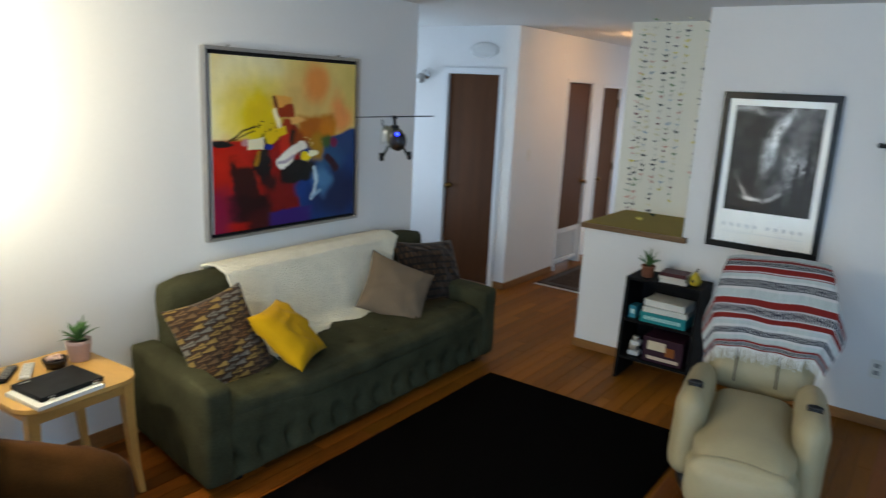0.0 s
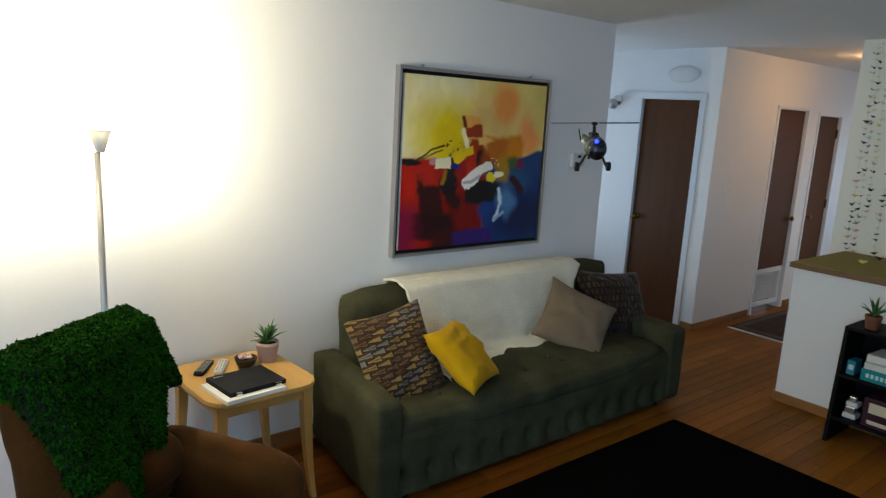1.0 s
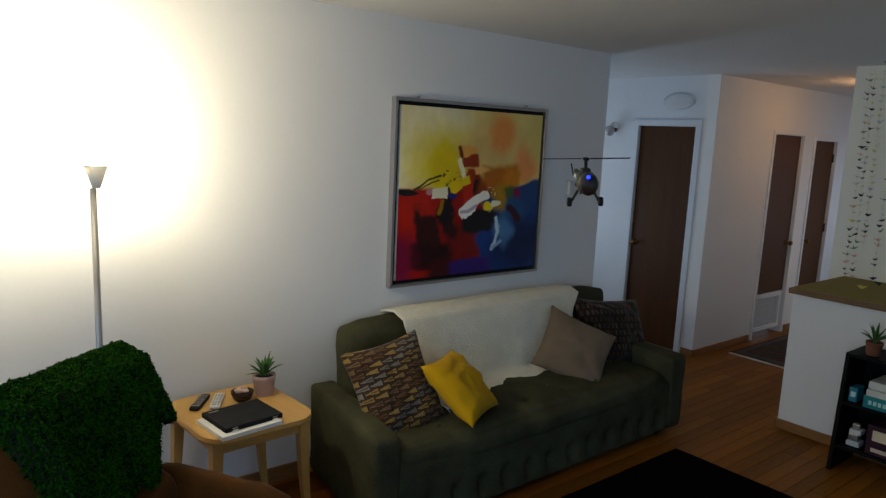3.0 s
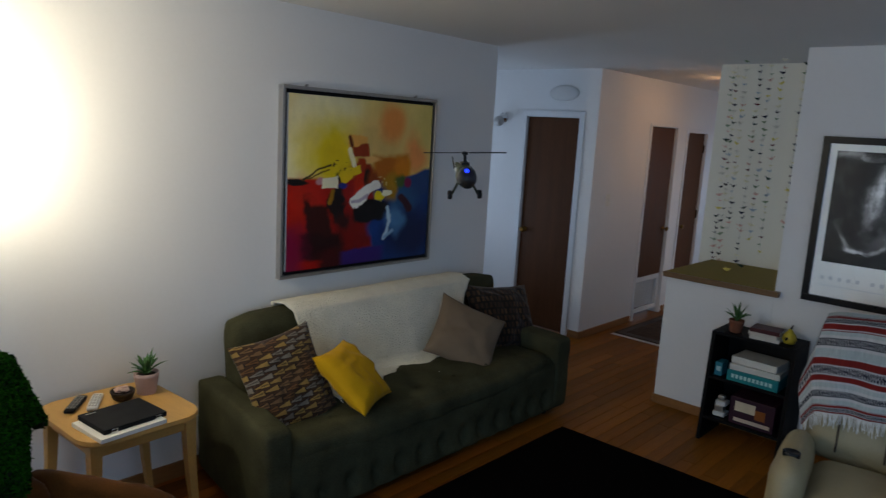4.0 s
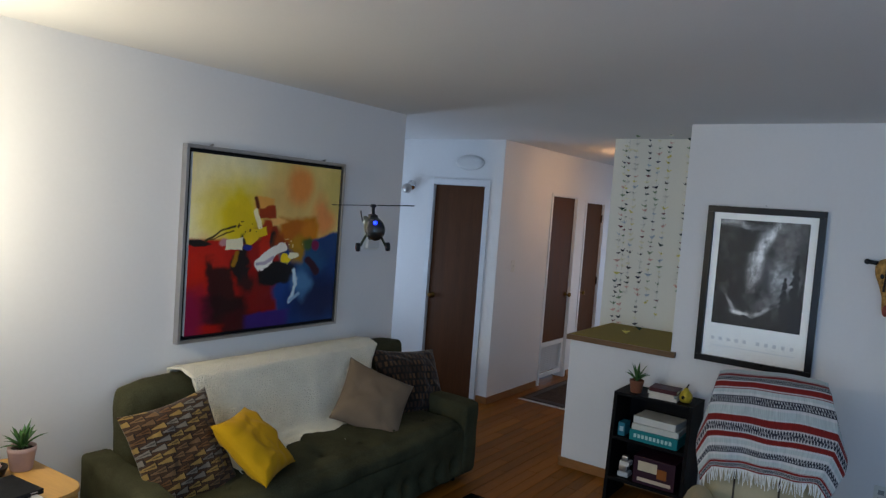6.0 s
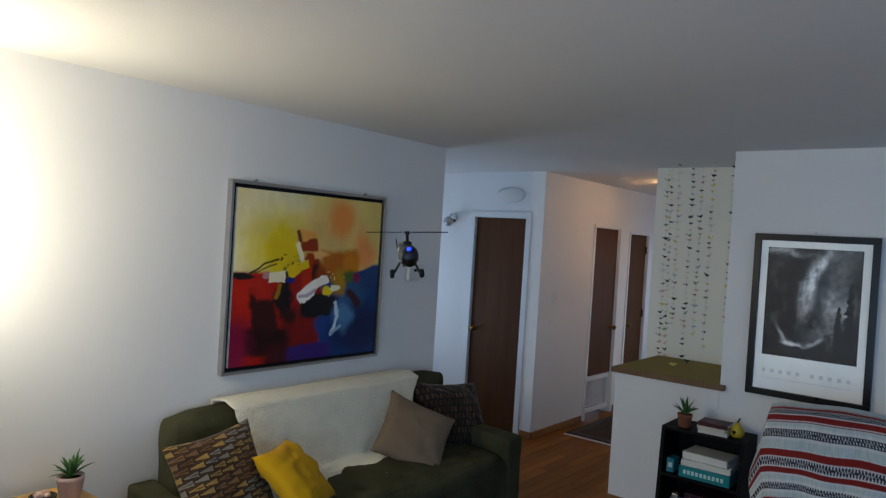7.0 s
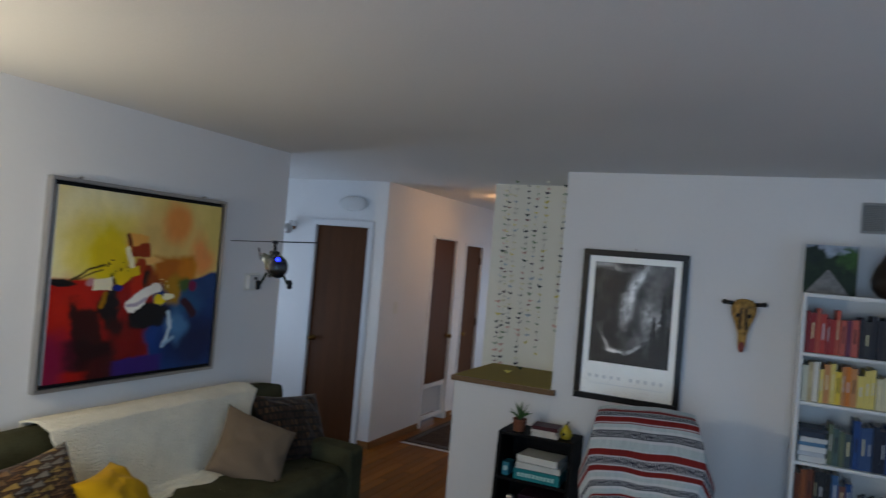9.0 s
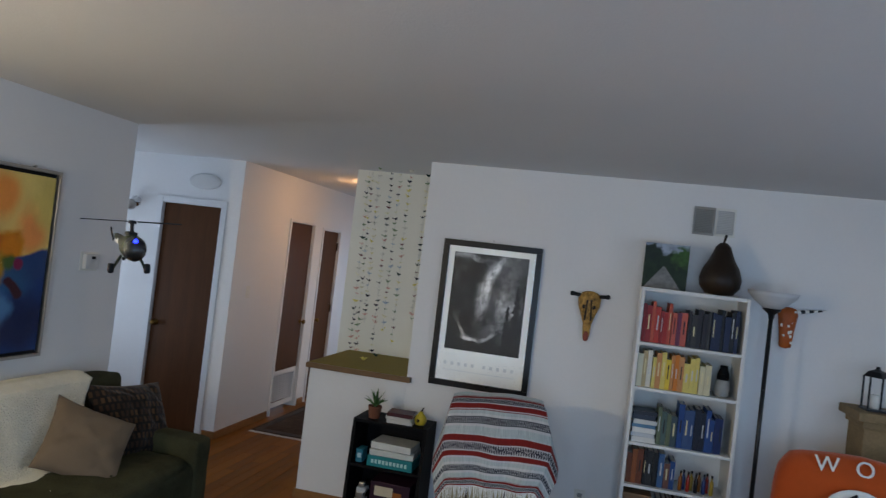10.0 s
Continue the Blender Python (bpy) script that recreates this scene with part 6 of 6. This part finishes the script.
# ---- toy helicopter in flight ----
HX, HY, HZ = -3.290, -2.070, 1.735
he = thing("toy_helicopter", "olive green toy helicopter with a blue light, hovering", "toy helicopter", (HX, HY, HZ))
he.matrix_world = pose(HX, HY, HZ) @ pose(0, 0, 0, 0, 0, 229) @ pose(0, 0, 0, 4, 2, 0) @ Matrix.Diagonal((0.8, 0.8, 0.8, 1))
bm = bmesh.new()
prof = [(-0.19, 0.004, 0.014), (-0.17, 0.008, 0.012), (-0.10, 0.014, 0.004), (-0.04, 0.022, -0.002), (0.0, 0.031, -0.004), (0.04, 0.035, -0.005), (0.065, 0.034, -0.006)]
rings = []
for x, r, zc in prof:
    rings.append([bm.verts.new((x, r * 0.85 * math.cos(2 * math.pi * k / 20), zc + r * math.sin(2 * math.pi * k / 20))) for k in range(20)])
for a, b in zip(rings, rings[1:]):
    for k in range(20):
        bm.faces.new((a[k], b[k], b[(k + 1) % 20], a[(k + 1) % 20]))
bm.faces.new(rings[0]), bm.faces.new(rings[-1][::-1])
part("fuselage", bm, OLIVEDRAB, he, "", True)
part("canopy", ball(bmesh.new(), (0.066, 0, -0.006), 0.034, (1.15, 0.86, 1), 22), BUBBLE, he, "clear plastic nose bubble", True)
part("cockpit", ball(bmesh.new(), (0.064, 0, -0.01), 0.024, (1, 0.85, 0.9), 14), BLACK, he, "dark cockpit interior", True)
part("led", ball(bmesh.new(), (0.092, -0.004, 0.016), 0.006), BLUELED, he, "glowing blue light", True)
part("mast", rod(bmesh.new(), (0.02, 0, 0.025), (0.02, 0, 0.062), 0.005, 10), BLACK, he)
part("engine", boxes([(-0.01, 0.04, -0.012, 0.012, 0.024, 0.036)], 0.004), BLACK, he)
part("hub", boxes([(0.005, 0.035, -0.008, 0.008, 0.058, 0.067)], 0.003), BLACK, he, "rotor hub")
for a in (78, 258):
    bm = bmesh.new()
    box(bm, 0.012, 0.125, -0.007, 0.007, -0.0012, 0.0012, 0.0008, pose(0.02, 0, 0.064, 3, 0, a))
    part("rotor_blade", bm, BLACK, he)
bm = bmesh.new()
box(bm, -0.028, 0.028, -0.0015, 0.0015, -0.004, 0.004, 0, pose(-0.186, -0.01, 0.016, 0, 35, 0))
part("tail_rotor", bm, BLACK, he)
for s in (-1, 1):
    bm = bmesh.new()
    rod(bm, (0.018, s * 0.022, -0.028), (0.012, s * 0.040, -0.062), 0.004, 8)
    part("strut", bm, OLIVEDRAB, he)
    bm = lathe([(0.004, -0.006), (0.013, -0.006), (0.014, 0), (0.013, 0.006), (0.004, 0.006)], 18)
    bmesh.ops.transform(bm, matrix=pose(0.012, s * 0.046, -0.064, 90, 0, 0), verts=bm.verts)
    wl = part("wheel", bm, BLACK, he, "black tyre", True)
    bm = lathe([(0.001, -0.0075), (0.006, -0.0075), (0.006, 0.0075), (0.001, 0.0075)], 14)
    bmesh.ops.transform(bm, matrix=pose(0.012, s * 0.046, -0.064, 90, 0, 0), verts=bm.verts)
    part("hub_cap", bm, CHROME, wl)
    # star with side bars
    bm = bmesh.new()
    vs = [bm.verts.new((0.010 * (1 if k % 2 == 0 else 0.42) * math.sin(math.pi * k / 5), 0, 0.010 * (1 if k % 2 == 0 else 0.42) * math.cos(math.pi * k / 5))) for k in range(10)]
    bm.faces.new(vs)
    r = bmesh.ops.extrude_face_region(bm, geom=bm.faces[:])
    bmesh.ops.translate(bm, vec=(0, 0.0012, 0), verts=[g for g in r["geom"] if isinstance(g, bmesh.types.BMVert)])
    for x0 in (-0.021, 0.011):
        box(bm, x0, x0 + 0.010, 0, 0.0012, -0.003, 0.003)
    bmesh.ops.transform(bm, matrix=pose(-0.085, s * 0.0145, 0.003, 0, 0, -s * 7), verts=bm.verts)
    part("star_marking", bm, PAPER, he, "white star with bars")
bm = bmesh.new()
rod(bm, (-0.05, 0, -0.018), (-0.06, 0, -0.042), 0.002, 6)
ball(bm, (-0.061, 0, -0.045), 0.005)
part("tail_skid", bm, BLACK, he)

# ---- oak floor strips, the visible stretch as single pieces ----
PWD, PLN = 0.083, 1.15
rnd = random.Random(77)
variants = []
for k in range(6):
    L = PLN * (0.6 + 0.08 * k)
    me = bpy.data.meshes.new("plank")
    bm = bmesh.new()
    box(bm, -L / 2 + 0.0008, L / 2 - 0.0008, -PWD / 2 + 0.0007, PWD / 2 - 0.0007, -0.0118, 0.0)
    for v in bm.verts:
        if v.co.z > -0.005:
            v.co.x *= 0.9992
            v.co.y *= 0.985
    bm.to_mesh(me)
    bm.free()
    me.materials.append(OAK)
    variants.append((L, me))
rest_v, rest_f = [], []
count = 0
y = -5.6
while y < 2.2:
    x = -6.3 - rnd.uniform(0, 0.9)
    while x < 3.7:
        L, me = variants[rnd.randrange(6)]
        cx, cy = x + L / 2, y + PWD / 2
        near = -1.7 < cx < 2.6 and -3.2 < cy < 0.25
        if near and count < 300:
            p = new("plank", me)
            p.parent = floor
            p.location = (cx, cy, 0.0)
            count += 1
        else:
            i0 = len(rest_v)
            a, b, c_, d = max(x + 0.0015, -6.3), min(x + L - 0.0015, 3.7), y + 0.0015, y + PWD - 0.0015
            rest_v += [(a, c_, 0), (b, c_, 0), (b, d, 0), (a, d, 0), (a, c_, -0.0118), (b, c_, -0.0118), (b, d, -0.0118), (a, d, -0.0118)]
            rest_f += [tuple(i0 + i for i in f) for f in ((0, 1, 2, 3), (0, 4, 5, 1), (1, 5, 6, 2), (2, 6, 7, 3), (3, 7, 4, 0))]
        x += L
    y += PWD
OAKREST = mat("oak_floor_far", (0.20, 0.057, 0.006), 0.38, vary=0.5, scale=5, fine=70, bump=0.06, dist=0.003, stretch=(0.12, 1, 1), island=True, coat=0.02, spec=0.14)
me = bpy.data.meshes.new("planks")
me.from_pydata(rest_v, [], rest_f)
me.materials.append(OAKREST)
rest = new("planks", me)
rest.parent = floor
tagged(rest, "oak strips", kind="stuff")
